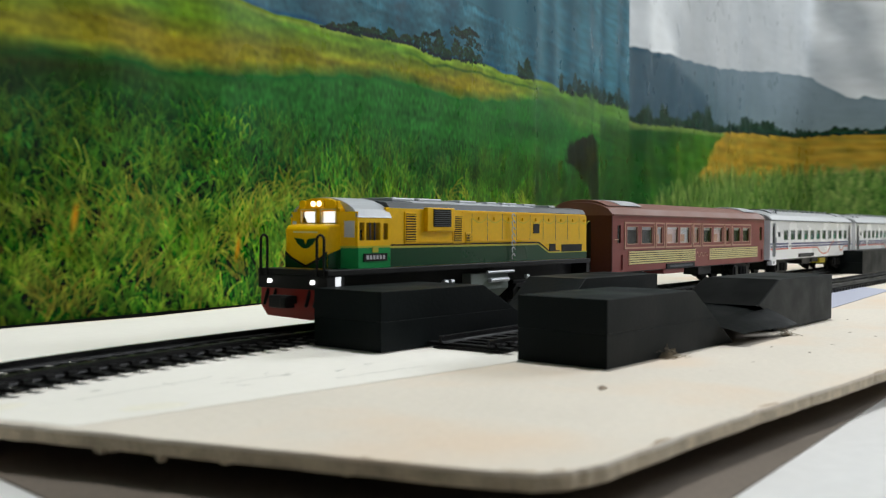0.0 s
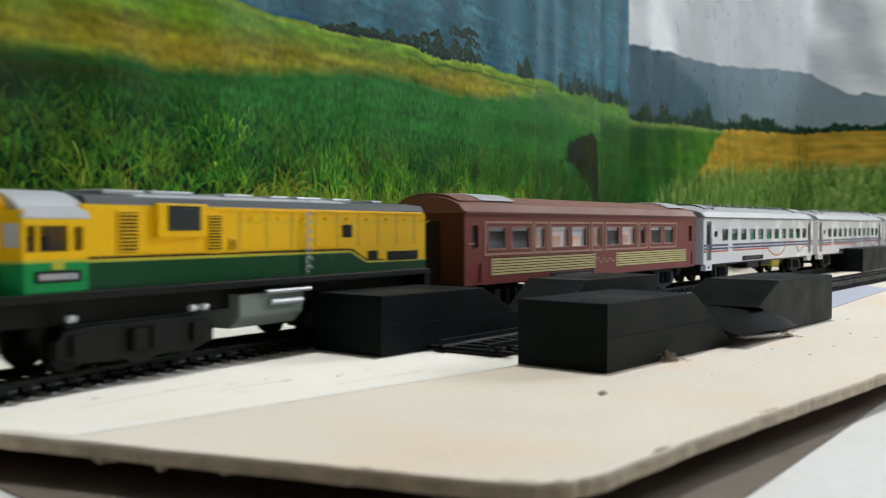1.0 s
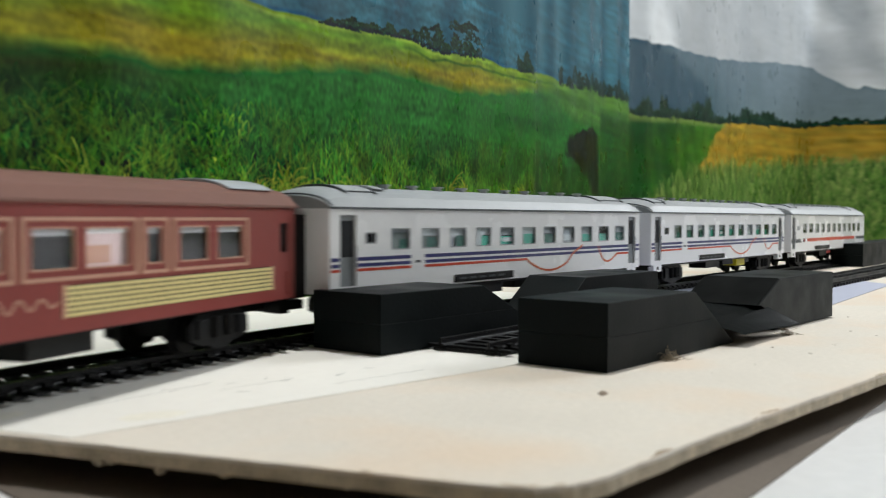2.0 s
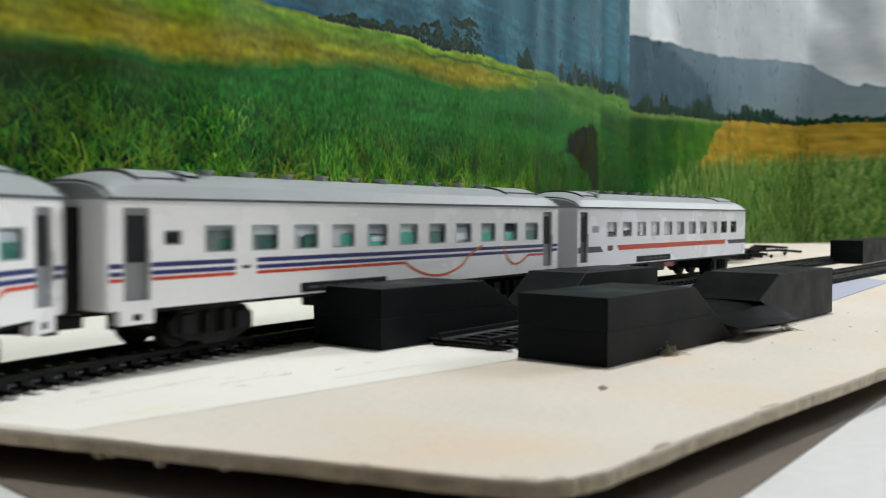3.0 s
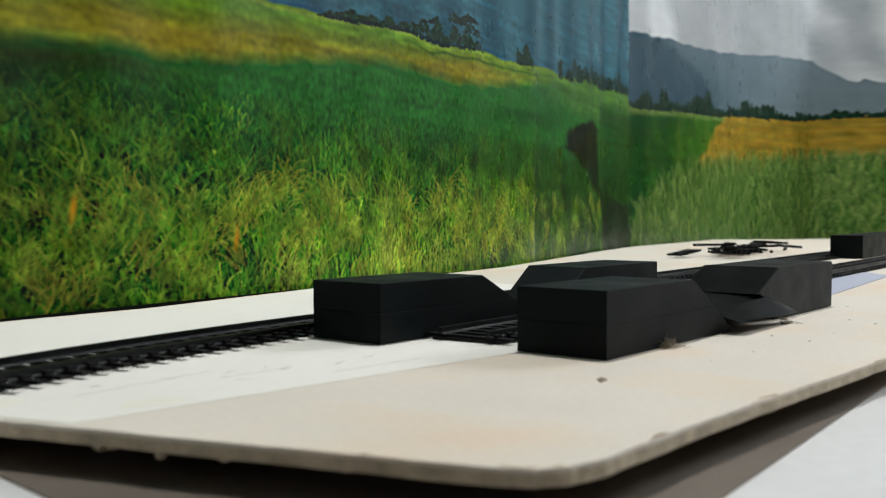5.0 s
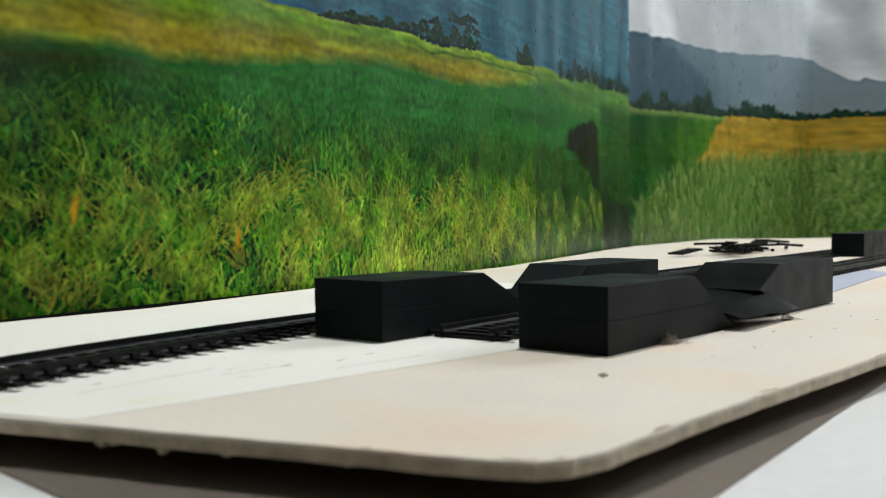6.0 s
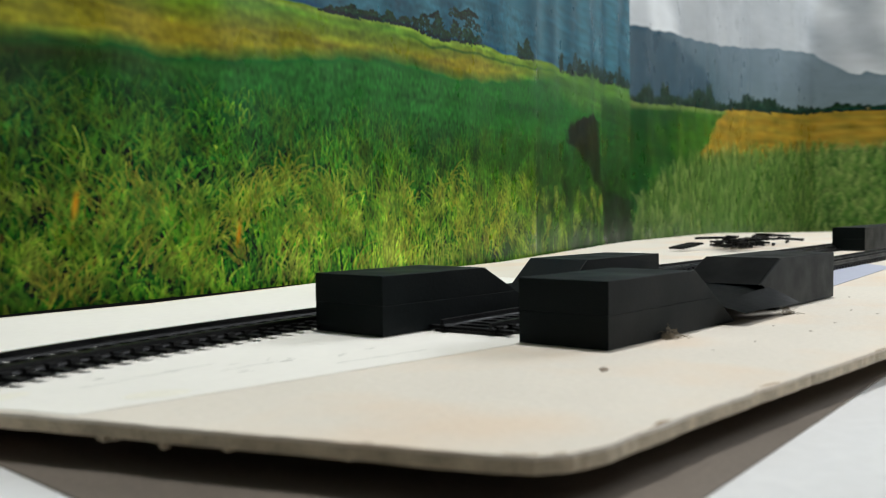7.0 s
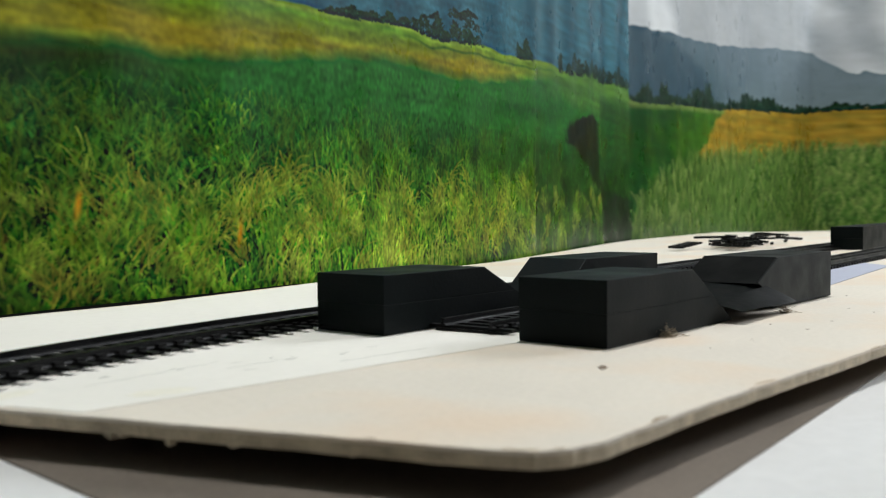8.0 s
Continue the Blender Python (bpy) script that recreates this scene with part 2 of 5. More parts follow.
# ---- plywood board ----
def board_outline():
    """The board's rim in mm: a rounded, worn near corner, a slanting front, a back edge that follows the banner."""
    pts = []
    corner = [(560, 14.0), (400, 32.5), (262, 48.5), (208, 55.5), (170, 60.2), (146, 62.2), (134, 63.4), (127, 65.6), (122.5, 69.5), (119.5, 76)]
    for (xa, ya), (xb, yb) in zip(corner[:-1], corner[1:]):
        n = max(int(math.hypot(xb - xa, yb - ya) / 1.6), 1)
        pts += [(xa + (xb - xa) * k / n, ya + (yb - ya) * k / n) for k in range(n)]
    for k in range(40):
        y = 76 + k * 2.8
        pts.append((119.5 - (y - 76) * 0.255 + 0.5 * noise.noise(Vector((y * 0.08, 0, 0))), y))
    # broad waviness and small bites along the sawn rim
    pts = [(x + 0.4 * noise.noise(Vector((x * 0.35, y * 0.35, 3))), y + 0.3 * noise.noise(Vector((x * 0.09, y * 0.2, 7))) + 0.7 * max(noise.noise(Vector((x * 0.75, y * 0.5, 5))) - 0.18, 0)) for x, y in pts]
    cx, cy = 182.1, -115.8          # middle of the quarter circle of track
    inner = [(cx - 300 * math.sin(a), cy + 300 * math.cos(a)) for a in (radians(v) for v in range(20, 91, 5))]
    outer = [(cx - 365 * math.sin(a), cy + 365 * math.cos(a)) for a in (radians(v) for v in range(90, 44, -5))]
    return [(1500, -95)] + pts + inner + [(cx - 300, -2190), (cx - 365, -2190)] + outer + [(-170, 318), (-100, 318), (196, 323), (249, 321), (370, 337), (580, 356), (765, 398), (930, 437), (1030, 455), (1370, 480), (1500, 330)]


rim = board_outline()
board = thing("plywood_board", "pale plywood baseboard with rough, worn edges on wooden battens", "board", kind="structure")
part("top_veneer", prism(B(), rim, "z", -0.7, 0), M_PLY, board)
bm = B()
core = [(x + 0.45 * noise.noise(Vector((x * 0.6, y * 0.6, 1))), y + 0.25 * noise.noise(Vector((x * 0.6, y * 0.6, 2)))) for x, y in rim]
part("core", prism(bm, core, "z", -2.9, -0.705), M_PLY_EDGE, board, "rough brown sawn plywood edge")
bm = B()
for xa, xb, ya, yb in ((200, 1450, 100, 125), (160, 1450, 300, 322), (-60, 40, 215, 235)):
    box(bm, xa, xb, ya, yb, SHADE_TOP if xa > 0 else FLOOR, -2.91)
for y in range(-2100, -100, 300):
    box(bm, -160, -130, y, y + 30, FLOOR, -2.91)
part("batten", bm, M_PLY_EDGE, board, "plain wooden batten")
# splinters that hang from the sawn edge
rng = random.Random(4)
bm = B()
for y, w, d in ((146, 2.6, 1.1), (143.5, 1.2, 0.7), (133.5, 1.5, 1.4), (121, 1.8, 0.8), (99, 1.2, 0.5)):
    x = 119.5 - (y - 76) * 0.255 + 0.2
    prism(bm, [(y - w * 0.5, -2.7), (y + w * 0.55, -2.7), (y + w * 0.4, -2.7 - d), (y + w * 0.1, -2.7 - d * 0.8), (y - w * 0.2, -2.7 - d * 1.1), (y - w * 0.4, -2.7 - d * 0.4)], "x", x, x + 1.5)
part("splinter", bm, M_PLY_EDGE, board, "torn splinters under the edge")

# the board's shadow on the white floor, laid down as a thin brown sheet
solid("base_panel", prism(B(), [(76.3, 52.5), (1440, 31.3), (1440, 330), (560, 330), (360, 320), (115.6, 312)], "z", FLOOR, SHADE_TOP), M_SHADOWBROWN, "brown sheet on the floor in place of the board's shadow", "panel", kind="structure", bevel=0.15)

paper = B()
prism(paper, [(97.5, 170), (101.8, 153.5), (154, 144.5), (211, 134.5), (290, 122), (380, 112), (428, 165), (452, 338), (370, 332), (249, 317), (196, 318), (-100, 314), (-100, 200), (86, 190)], "z", 0.0, 0.16)
solid("paper_sheet", paper, M_PAPER, "large white sheet laid over the plywood board", "paper")
solid("blue_sheet", prism(B(), [(372, 104), (628, 110), (690, 160), (560, 234), (365, 226)], "z", 0.165, 0.36), M_BLUEPAPER, "pale blue-grey paper sheet under the tracks", "paper")

# ---- printed banner behind the board ----
LINE_X = [-0.9, -0.3, 0.2, 0.37, 0.58, 0.765, 0.935, 1.05, 1.6, 1.85, 1.95, 1.95]
LINE_Y = [0.335, 0.335, 0.338, 0.345, 0.364, 0.404, 0.445, 0.465, 0.50, 0.46, 0.30, -0.45]
chord = np.concatenate([[0], np.cumsum(np.hypot(np.diff(LINE_X), np.diff(LINE_Y)))]) - 0.6
U = np.arange(chord[0], chord[-1], 0.002)
ker = np.exp(-0.5 * (np.arange(-30, 31) / 10.0) ** 2)
ker /= ker.sum()
PX = np.convolve(np.pad(np.interp(U, chord, LINE_X), 30, mode="edge"), ker, "valid")
PY = np.convolve(np.pad(np.interp(U, chord, LINE_Y), 30, mode="edge"), ker, "valid")
TX, TY = np.gradient(PX), np.gradient(PY)
TL = np.hypot(TX, TY) + 1e-9
NX, NY = TY / TL, -TX / TL                      # towards the track
WAVE = 0.0013 * np.sin(U * 46 + 1.4 * np.sin(U * 9)) + 0.0007 * np.sin(U * 103 + 2)


def banner_point(u, z, off):
    """Places on the hanging banner at length u and height z, off metres in front of it."""
    lift = np.interp(u, U, WAVE) * np.clip(0.4 + z * 3, 0.4, 1.2) + off
    return np.stack([np.interp(u, U, PX) + lift * np.interp(u, U, NX), np.interp(u, U, PY) + lift * np.interp(u, U, NY), z], -1)


def lin(c):
    return np.array(srgb(*c))


def mix(a, b, t):
    return a + (b - a) * np.clip(t, 0, 1)[..., None]


def wob(u, z, f, s):
    """Cheap smooth wobble, about -1 to 1."""
    return (np.sin(u * f + s) + np.sin(u * f * 2.3 + z * f * 1.3 + s * 2.1) * 0.6 + np.sin(z * f * 3.1 + u * f * 0.7 + s * 3) * 0.4) / 2


SEAM = 1.347
ridge = lambda u: np.interp(u, [0.35, 0.60, 0.646, 0.697, 0.725, 0.754, 0.774, 0.797, 0.823, 0.864, 0.883, 0.905, 0.931, 1.02, 1.074, 1.201, 1.213, 1.342, 1.347],
                            [0.150, 0.145, 0.143, 0.1442, 0.1466, 0.1492, 0.1496, 0.1456, 0.1479, 0.1519, 0.1519, 0.1502, 0.1526, 0.1601, 0.1599, 0.1741, 0.1683, 0.1782, 0.166])
gold_top = lambda u: np.interp(u, [0.30, 0.496, 0.547, 0.577, 0.65, 0.697, 0.767, 0.794, 0.864, 0.893, 1.02, 1.2], [0.113, 0.1155, 0.1215, 0.1195, 0.1261, 0.1276, 0.1324, 0.1325, 0.139, 0.1375, 0.1501, 0.160])
gold_low = lambda u: np.interp(u, [0.30, 0.496, 0.546, 0.561, 0.576, 0.61, 0.65, 0.697, 0.754, 0.787, 0.823, 0.873, 1.02, 1.2], [0.100, 0.1015, 0.106, 0.1055, 0.1043, 0.107, 0.1126, 0.119, 0.125, 0.1238, 0.1225, 0.1255, 0.1448, 0.155])
hill_r = lambda u: np.interp(u, [1.347, 1.487, 1.635, 1.752, 2.0, 2.158, 2.196, 2.227, 2.248, 2.258, 2.296, 2.5], [0.2485, 0.261, 0.270, 0.2807, 0.309, 0.3174, 0.2975, 0.2815, 0.279, 0.2861, 0.2782, 0.27])
field_r = lambda u: np.interp(u, [1.347, 1.533, 1.721, 1.95, 2.071, 2.207, 2.3, 3], [0.164, 0.1774, 0.1861, 0.2052, 0.2055, 0.2175, 0.218, 0.22])
diag_u = lambda z: np.interp(z, [0.0, 0.016, 0.0426, 0.0638, 0.0874, 0.0975, 0.1094, 0.1324, 0.1634, 0.18], [1.352, 1.357, 1.383, 1.443, 1.521, 1.59, 1.602, 1.663, 1.698, 1.752])


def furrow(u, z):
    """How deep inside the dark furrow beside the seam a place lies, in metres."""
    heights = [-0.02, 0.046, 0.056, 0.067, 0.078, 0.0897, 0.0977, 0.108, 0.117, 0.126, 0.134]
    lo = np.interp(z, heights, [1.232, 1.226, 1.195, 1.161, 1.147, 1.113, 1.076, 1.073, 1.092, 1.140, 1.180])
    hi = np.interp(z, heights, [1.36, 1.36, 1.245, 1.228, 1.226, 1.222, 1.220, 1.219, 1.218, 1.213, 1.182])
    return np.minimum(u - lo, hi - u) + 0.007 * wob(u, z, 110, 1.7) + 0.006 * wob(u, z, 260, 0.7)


def print_color(u, z):
    w1, w2, w3 = wob(u, z, 60, 0.3), wob(u, z, 170, 1.7), wob(u, z, 23, 4.0)
    # slope on one side of the seam: rice, dark green, gold band, light hill, blue hills, sky
    low = mix(lin((24, 62, 16)), lin((46, 98, 22)), 0.5 + 0.5 * w3 + 0.5 * np.clip((u - 0.62) / 0.1, -0.6, 0.6))
    c = mix(low, lin((38, 98, 44)), (z - 0.055 - 0.012 * w1) / 0.035)
    left = np.clip((0.62 - u) / 0.12, 0, 1)
    c = mix(c, lin((30, 46, 22)), left * np.clip(1 - np.abs(z - 0.09) / 0.016, 0, 1) * 0.8)
    far = np.clip((u - 0.85) / 0.3, 0, 1)
    c = mix(c, mix(c, lin((34, 104, 38)), far * 0.6), (z - 0.08) / 0.04)
    gl = gold_low(u) + 0.0012 * w2
    gt = gold_top(u) + 0.0015 * w1
    gold = mix(lin((142, 124, 36)), lin((116, 116, 34)), 0.5 + 0.5 * w3)
    gold = mix(gold, lin((96, 124, 40)), np.clip((u - 0.86) / 0.16, 0, 1))
    c = mix(c, gold, (z - gl) / 0.008)
    c = mix(c, mix(lin((108, 136, 36)), lin((88, 128, 42)), 0.5 + 0.5 * w1), (z - gt) / 0.012)
    rg = ridge(u) + 0.0004 * w2
    below = rg - z
    rim = np.exp(-((below - 0.0015) / 0.0013) ** 2)
    wall = np.exp(-((below - 0.0062 - 0.0015 * w1) / 0.0011) ** 2) * np.clip((u - 0.74) / 0.06, 0, 1)
    c = mix(c, lin((30, 80, 26)), np.where(z > gl, 0.65 * wall, 0))
    c = mix(c, lin((132, 152, 62)), 0.6 * rim * np.clip((u - 0.55) / 0.1, 0, 1))
    # pale terraces below the ridge towards the seam, a dark strip under them
    c = mix(c, lin((78, 118, 50)), np.clip((u - 0.98) / 0.12, 0, 1) * np.clip((z - 0.128 - 0.004 * w1) / 0.012, 0, 1) * 0.8)
    c = mix(c, lin((14, 62, 24)), np.exp(-((z - 0.115 - 0.03 * (u - 0.95)) / 0.006) ** 2 - ((u - 0.96) / 0.07) ** 2) * 0.7)
    c = mix(c, lin((26, 66, 30)), np.clip((u - 1.215) / 0.01, 0, 1) * np.clip((0.160 - z) / 0.012, 0, 1) * 0.75)
    hill = mix(lin((30, 80, 98)), lin((58, 108, 124)), 0.5 + 0.5 * np.sin(u * 90 + 0.8 * np.sin(u * 31)))
    c = mix(c, hill, (z - rg) / 0.0012)
    # slope past the seam
    d = mix(lin((52, 98, 26)), lin((16, 66, 22)), (1.66 - u) / 0.25 + 0.3 * w1)
    d = mix(d, lin((104, 128, 60)), (z - field_r(u) + 0.013) / 0.008)
    edge = diag_u(z) + 0.006 * w2
    grass = mix(lin((58, 94, 34)), lin((84, 112, 50)), 0.5 + 0.6 * w1)
    # gloss sheen on the banner, painted in: the grass pales along its length
    grass = mix(grass, lin((142, 152, 92)), np.clip((u - 1.6) / 0.5, 0, 1) * 0.5)
    gold_low_r = np.interp(u, [1.6, 1.82, 1.96, 2.004, 2.174, 2.3], [0.094, 0.102, 0.107, 0.122, 0.133, 0.142]) + 0.004 * w1
    orange = mix(lin((156, 124, 40)), lin((134, 116, 40)), 0.5 + 0.35 * np.sin((z - 0.05 * u) * 300 + 2 * w3) + 0.3 * w1)
    g = mix(grass, orange, (z - gold_low_r) / 0.022)
    d = mix(d, g, (u - edge) / 0.02)
    hr = mix(lin((74, 96, 106)), lin((94, 112, 124)), (z - 0.21) / 0.09 + 0.3 * w3)
    hr = mix(hr, lin((116, 130, 138)), np.clip((u - 1.70) / 0.35, 0, 1) * 0.7)
    shoulder = np.interp(u, [1.347, 1.45, 1.56, 1.66, 1.72], [0.262, 0.262, 0.254, 0.232, 0.19])
    hr = mix(hr, lin((54, 78, 92)), (shoulder - z) / 0.01 * np.clip((1.72 - u) / 0.04, 0, 1))
    hr = mix(hr, lin((112, 128, 132)), np.clip(1 - (z - field_r(u)) / 0.045, 0, 1) * 0.45 * np.clip((u - 1.7) / 0.2, 0, 1))
    d = mix(d, hr, (z - field_r(u) - 0.001 * w2) / 0.002)
    cloud = mix(lin((158, 164, 170)), lin((214, 218, 222)), 0.5 + 0.8 * wob(u, z, 21, 2.2))
    cloud = mix(cloud, lin((164, 168, 172)), np.clip((u - 1.50) / 0.10, 0, 1) * np.clip((2.15 - u) / 0.05, 0, 1) * 0.85)
    d = mix(d, cloud, (z - hill_r(u) - 0.002 * w1) / 0.002)
    out = np.where((u < SEAM)[..., None], c, d)
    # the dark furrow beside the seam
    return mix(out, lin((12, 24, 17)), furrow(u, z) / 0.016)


def soft_noise(shape, su, sz, seed):
    """Smooth random field of unit spread; su, sz: blur in cells along and up the banner."""
    r = np.random.default_rng(seed)
    f = np.fft.rfft2(r.normal(size=shape))
    ku, kz = np.fft.fftfreq(shape[0])[:, None], np.fft.rfftfreq(shape[1])[None]
    n = np.fft.irfft2(f * np.exp(-2 * (np.pi * ku * su) ** 2 - 2 * (np.pi * kz * sz) ** 2), s=shape)
    return (n - n.mean()) / (n.std() + 1e-9)


def soften(img, su, sz):
    """Blurs a painted field a little, as the print is soft."""
    pad = 12
    q = np.pad(img, ((pad, pad), (pad, pad), (0, 0)), mode="edge")
    ku, kz = np.fft.fftfreq(q.shape[0])[:, None, None], np.fft.rfftfreq(q.shape[1])[None, :, None]
    out = np.fft.irfft2(np.fft.rfft2(q, axes=(0, 1)) * np.exp(-2 * (np.pi * ku * su) ** 2 - 2 * (np.pi * kz * sz) ** 2), s=q.shape[:2], axes=(0, 1))
    return np.clip(out[pad:-pad, pad:-pad], 0.001, 1)


def crisp(img, s, amount):
    """The halo-edged crispness of a sharpened photograph."""
    return np.clip(img + amount * (img - soften(img, s, s)), 0.002, 1)


class Print:
    """One printed field of the banner: a fine grid of colours over length u and height z."""

    def __init__(self, u0, u1, du, z0, z1, dz, seed):
        self.u0, self.du, self.z0, self.dz = u0, du, z0, dz
        self.us, self.zs = np.arange(u0, u1 + du / 2, du), np.arange(z0, z1 + dz / 2, dz)
        self.uu, self.zz = np.meshgrid(self.us, self.zs, indexing="ij")
        self.img, self.seed = print_color(self.uu, self.zz), seed

    def mottle(self, su, sz, depth, seed, where=1.0):
        n = soft_noise(self.uu.shape, su / self.du, sz / self.dz, seed)
        self.img = self.img * np.exp(depth * n * where)[..., None]
        return n

    def tint(self, color, amount):
        self.img = mix(self.img, lin(color), amount)

    def stamp(self, u, z, length, width, lean, bend, color, alpha, base=0.65, steps=26):
        """Brush strokes: curved, tapering blades of colour laid over one another."""
        t = np.linspace(0, 1, steps)
        lat = np.linspace(-0.5, 0.5, 5)
        for b in np.array_split(np.arange(len(u)), 24):
            ln, wd = length[b, None], width[b, None]
            cu = u[b, None] + ln * (lean[b, None] * t + bend[b, None] * t ** 2.4)
            cz = z[b, None] + ln * (t - 0.45 * np.abs(bend[b, None]) * t ** 3)
            w = wd * (1 - 0.8 * t ** 1.5)
            pu = cu[..., None] + w[..., None] * lat
            i = np.rint((pu - self.u0) / self.du).astype(int)
            k = np.rint((np.broadcast_to(cz[..., None], pu.shape) - self.z0) / self.dz).astype(int)
            ok = (i >= 0) & (i < len(self.us)) & (k >= 0) & (k < len(self.zs))
            c = color[b, None, None, :] * (base + (1.12 - base) * t)[None, :, None, None]
            c = np.broadcast_to(c, (*pu.shape, 3))[ok]
            a = np.broadcast_to(alpha[b, None, None], pu.shape)[ok][:, None]
            i, k = i[ok], k[ok]
            self.img[i, k] = self.img[i, k] * (1 - a) + c * a

    def mesh(self, name):
        co = banner_point(self.uu.ravel(), self.zz.ravel(), 0.0)
        nu, nz = len(self.us), len(self.zs)
        i, k = np.meshgrid(np.arange(nu - 1), np.arange(nz - 1), indexing="ij")
        a = (i * nz + k).ravel()
        faces = np.stack([a, a + nz, a + nz + 1, a + 1], -1).astype(np.int32)
        me = bpy.data.meshes.new(name)
        me.vertices.add(len(co))
        me.vertices.foreach_set("co", co.astype(np.float32).ravel())
        me.loops.add(faces.size)
        me.loops.foreach_set("vertex_index", faces.ravel())
        me.polygons.add(len(faces))
        me.polygons.foreach_set("loop_start", np.arange(len(faces), dtype=np.int32) * 4)
        me.polygons.foreach_set("use_smooth", np.ones(len(faces), bool))
        me.update(calc_edges=True)
        layer = me.color_attributes.new("print", "FLOAT_COLOR", "POINT")
        rgb = self.img.reshape(-1, 3)
        layer.data.foreach_set("color", np.concatenate([rgb, np.ones((len(rgb), 1))], -1).astype(np.float32).ravel())
        me.materials.append(M_PRINT)
        ob = new(name, me)
        ob.parent = banner
        return ob


def ridge_trees(p, spec, tone, seed):
    """Dark ragged trees printed on a ridge: many small marks about each stem."""
    r = np.random.default_rng(seed)
    for u, z, h, w, n in spec:
        a = r.random(n)
        lobes = r.normal(0, 0.33, 5)
        uu = u + w * (lobes[r.integers(0, 5, n)] + r.normal(0, 0.13, n)) * (1.1 - 0.5 * a)
        zz = z + h * a ** 0.8 * np.sqrt(np.clip(1 - ((uu - u) / (0.85 * w)) ** 2, 0.05, 1)) * (0.8 + 0.2 * np.sin(uu * 330 + 40 * z))
        c = lin(tone) * np.exp(r.normal(0, 0.35, (n, 1)))
        p.stamp(uu, zz, r.uniform(0.06, 0.16, n) * h, r.uniform(0.05, 0.14, n) * w, r.normal(0, 0.8, n), r.normal(0, 0.4, n), c, r.uniform(0.5, 0.95, n), 0.9, 8)


def rice_field(p, n, u_lo, u_hi, seed, ripe=1.0, plumes=150):
    """Rice stalks, drooping ears and dark gaps over the lower part of the slope."""
    r = np.random.default_rng(seed)
    tones = np.array([lin(c) for c in ((22, 70, 14), (46, 102, 20), (78, 130, 28), (116, 152, 40), (158, 176, 62), (12, 38, 10))])
    low = np.clip((0.098 - p.zz) / 0.035, 0, 1)
    left = np.clip((0.64 - p.uu) / 0.12, 0, 1)
    p.tint((15, 46, 12), 0.6 * low)
    p.mottle(0.010, 0.008, 0.18, seed + 1, low)
    p.mottle(0.0012, 0.0022, 0.28, seed + 2, low)
    holes = soft_noise(p.uu.shape, 0.0026 / p.du, 0.0030 / p.dz, seed + 3)
    p.tint((6, 14, 4), np.clip(holes - 0.38, 0, 1) * low * (0.7 + 0.4 * left))
    warm = soft_noise(p.uu.shape, 0.012 / p.du, 0.010 / p.dz, seed + 4)
    u, z = r.uniform(u_lo, u_hi, n), -0.018 + 0.112 * r.beta(1.0, 1.25, n)
    order = np.argsort(-z + r.normal(0, 0.02, n))
    u, z = u[order], z[order]
    i = np.clip(np.rint((u - p.u0) / p.du).astype(int), 0, len(p.us) - 1)
    k = np.clip(np.rint((z + 0.006 - p.z0) / p.dz).astype(int), 0, len(p.zs) - 1)
    s = np.clip(1 - z / 0.11, 0.12, 1)
    upright = np.clip((u - 0.58) / 0.1, 0, 1)
    ripe = ripe * (1 - 0.45 * np.clip((u - 0.78) / 0.18, 0, 1))
    pick = np.clip(np.rint(1.6 * ripe + 0.8 * warm[i, k] + r.normal(0, 0.9, n) - 1.4 * np.clip(z - 0.04, 0, 1) / 0.04 + 0.5 * upright * s * ripe).astype(int), 0, 4)
    pick = np.where(r.random(n) < 0.12, 5, pick)
    col = tones[pick] * r.uniform(0.8, 1.3, (n, 1))
    teal = np.clip((z - 0.035) / 0.045, 0, 1)[:, None] * (0.35 + 0.4 * upright)[:, None]
    col = col * (1 - teal) + teal * lin((38, 96, 38)) * r.uniform(0.6, 1.25, (n, 1))
    col = col * np.interp(u, [0.45, 0.53, 0.60, 0.72, 0.80, 0.95], [0.42, 0.72, 1.25, 1.45, 1.0, 0.7])[:, None] * np.array([1.0, 0.97, 1.12])
    gone = np.where(holes[i, k] > 1.0, 0.12, np.where(holes[i, k] > 0.6, 0.5, 1.0))
    a = np.clip(r.uniform(0.25, 0.8, n) * gone, 0.03, 0.9)
    q = furrow(u, z) < 0.0
    p.stamp(u[q], z[q], ((0.005 + 0.015 * r.random(n)) * (0.3 + 0.7 * s) * (0.7 + 0.3 * upright))[q], ((0.0009 + 0.0019 * r.random(n)) * (0.5 + 0.5 * s) * (1.25 - 0.4 * upright))[q],
            (r.normal(0, 1, n) * (0.42 - 0.26 * upright))[q], (r.normal(0, 1, n) * (0.5 - 0.3 * upright))[q], col[q], a[q], 0.55, 40)
    # soft plumes of ripe ears, nodding to one side
    m = plumes
    cu, cz = r.uniform(u_lo, u_hi, m), 0.002 + 0.052 * r.beta(1.2, 1.4, m)
    ok = furrow(cu, cz) < -0.01
    cu, cz = cu[ok], cz[ok]
    m = len(cu)
    c = 20
    side, hue = np.repeat(r.choice([-1, 1], m), c), np.repeat(r.integers(0, 4, m), c)
    ears = np.array([lin(q) for q in ((138, 160, 56), (168, 176, 78), (116, 148, 46), (166, 158, 60))])
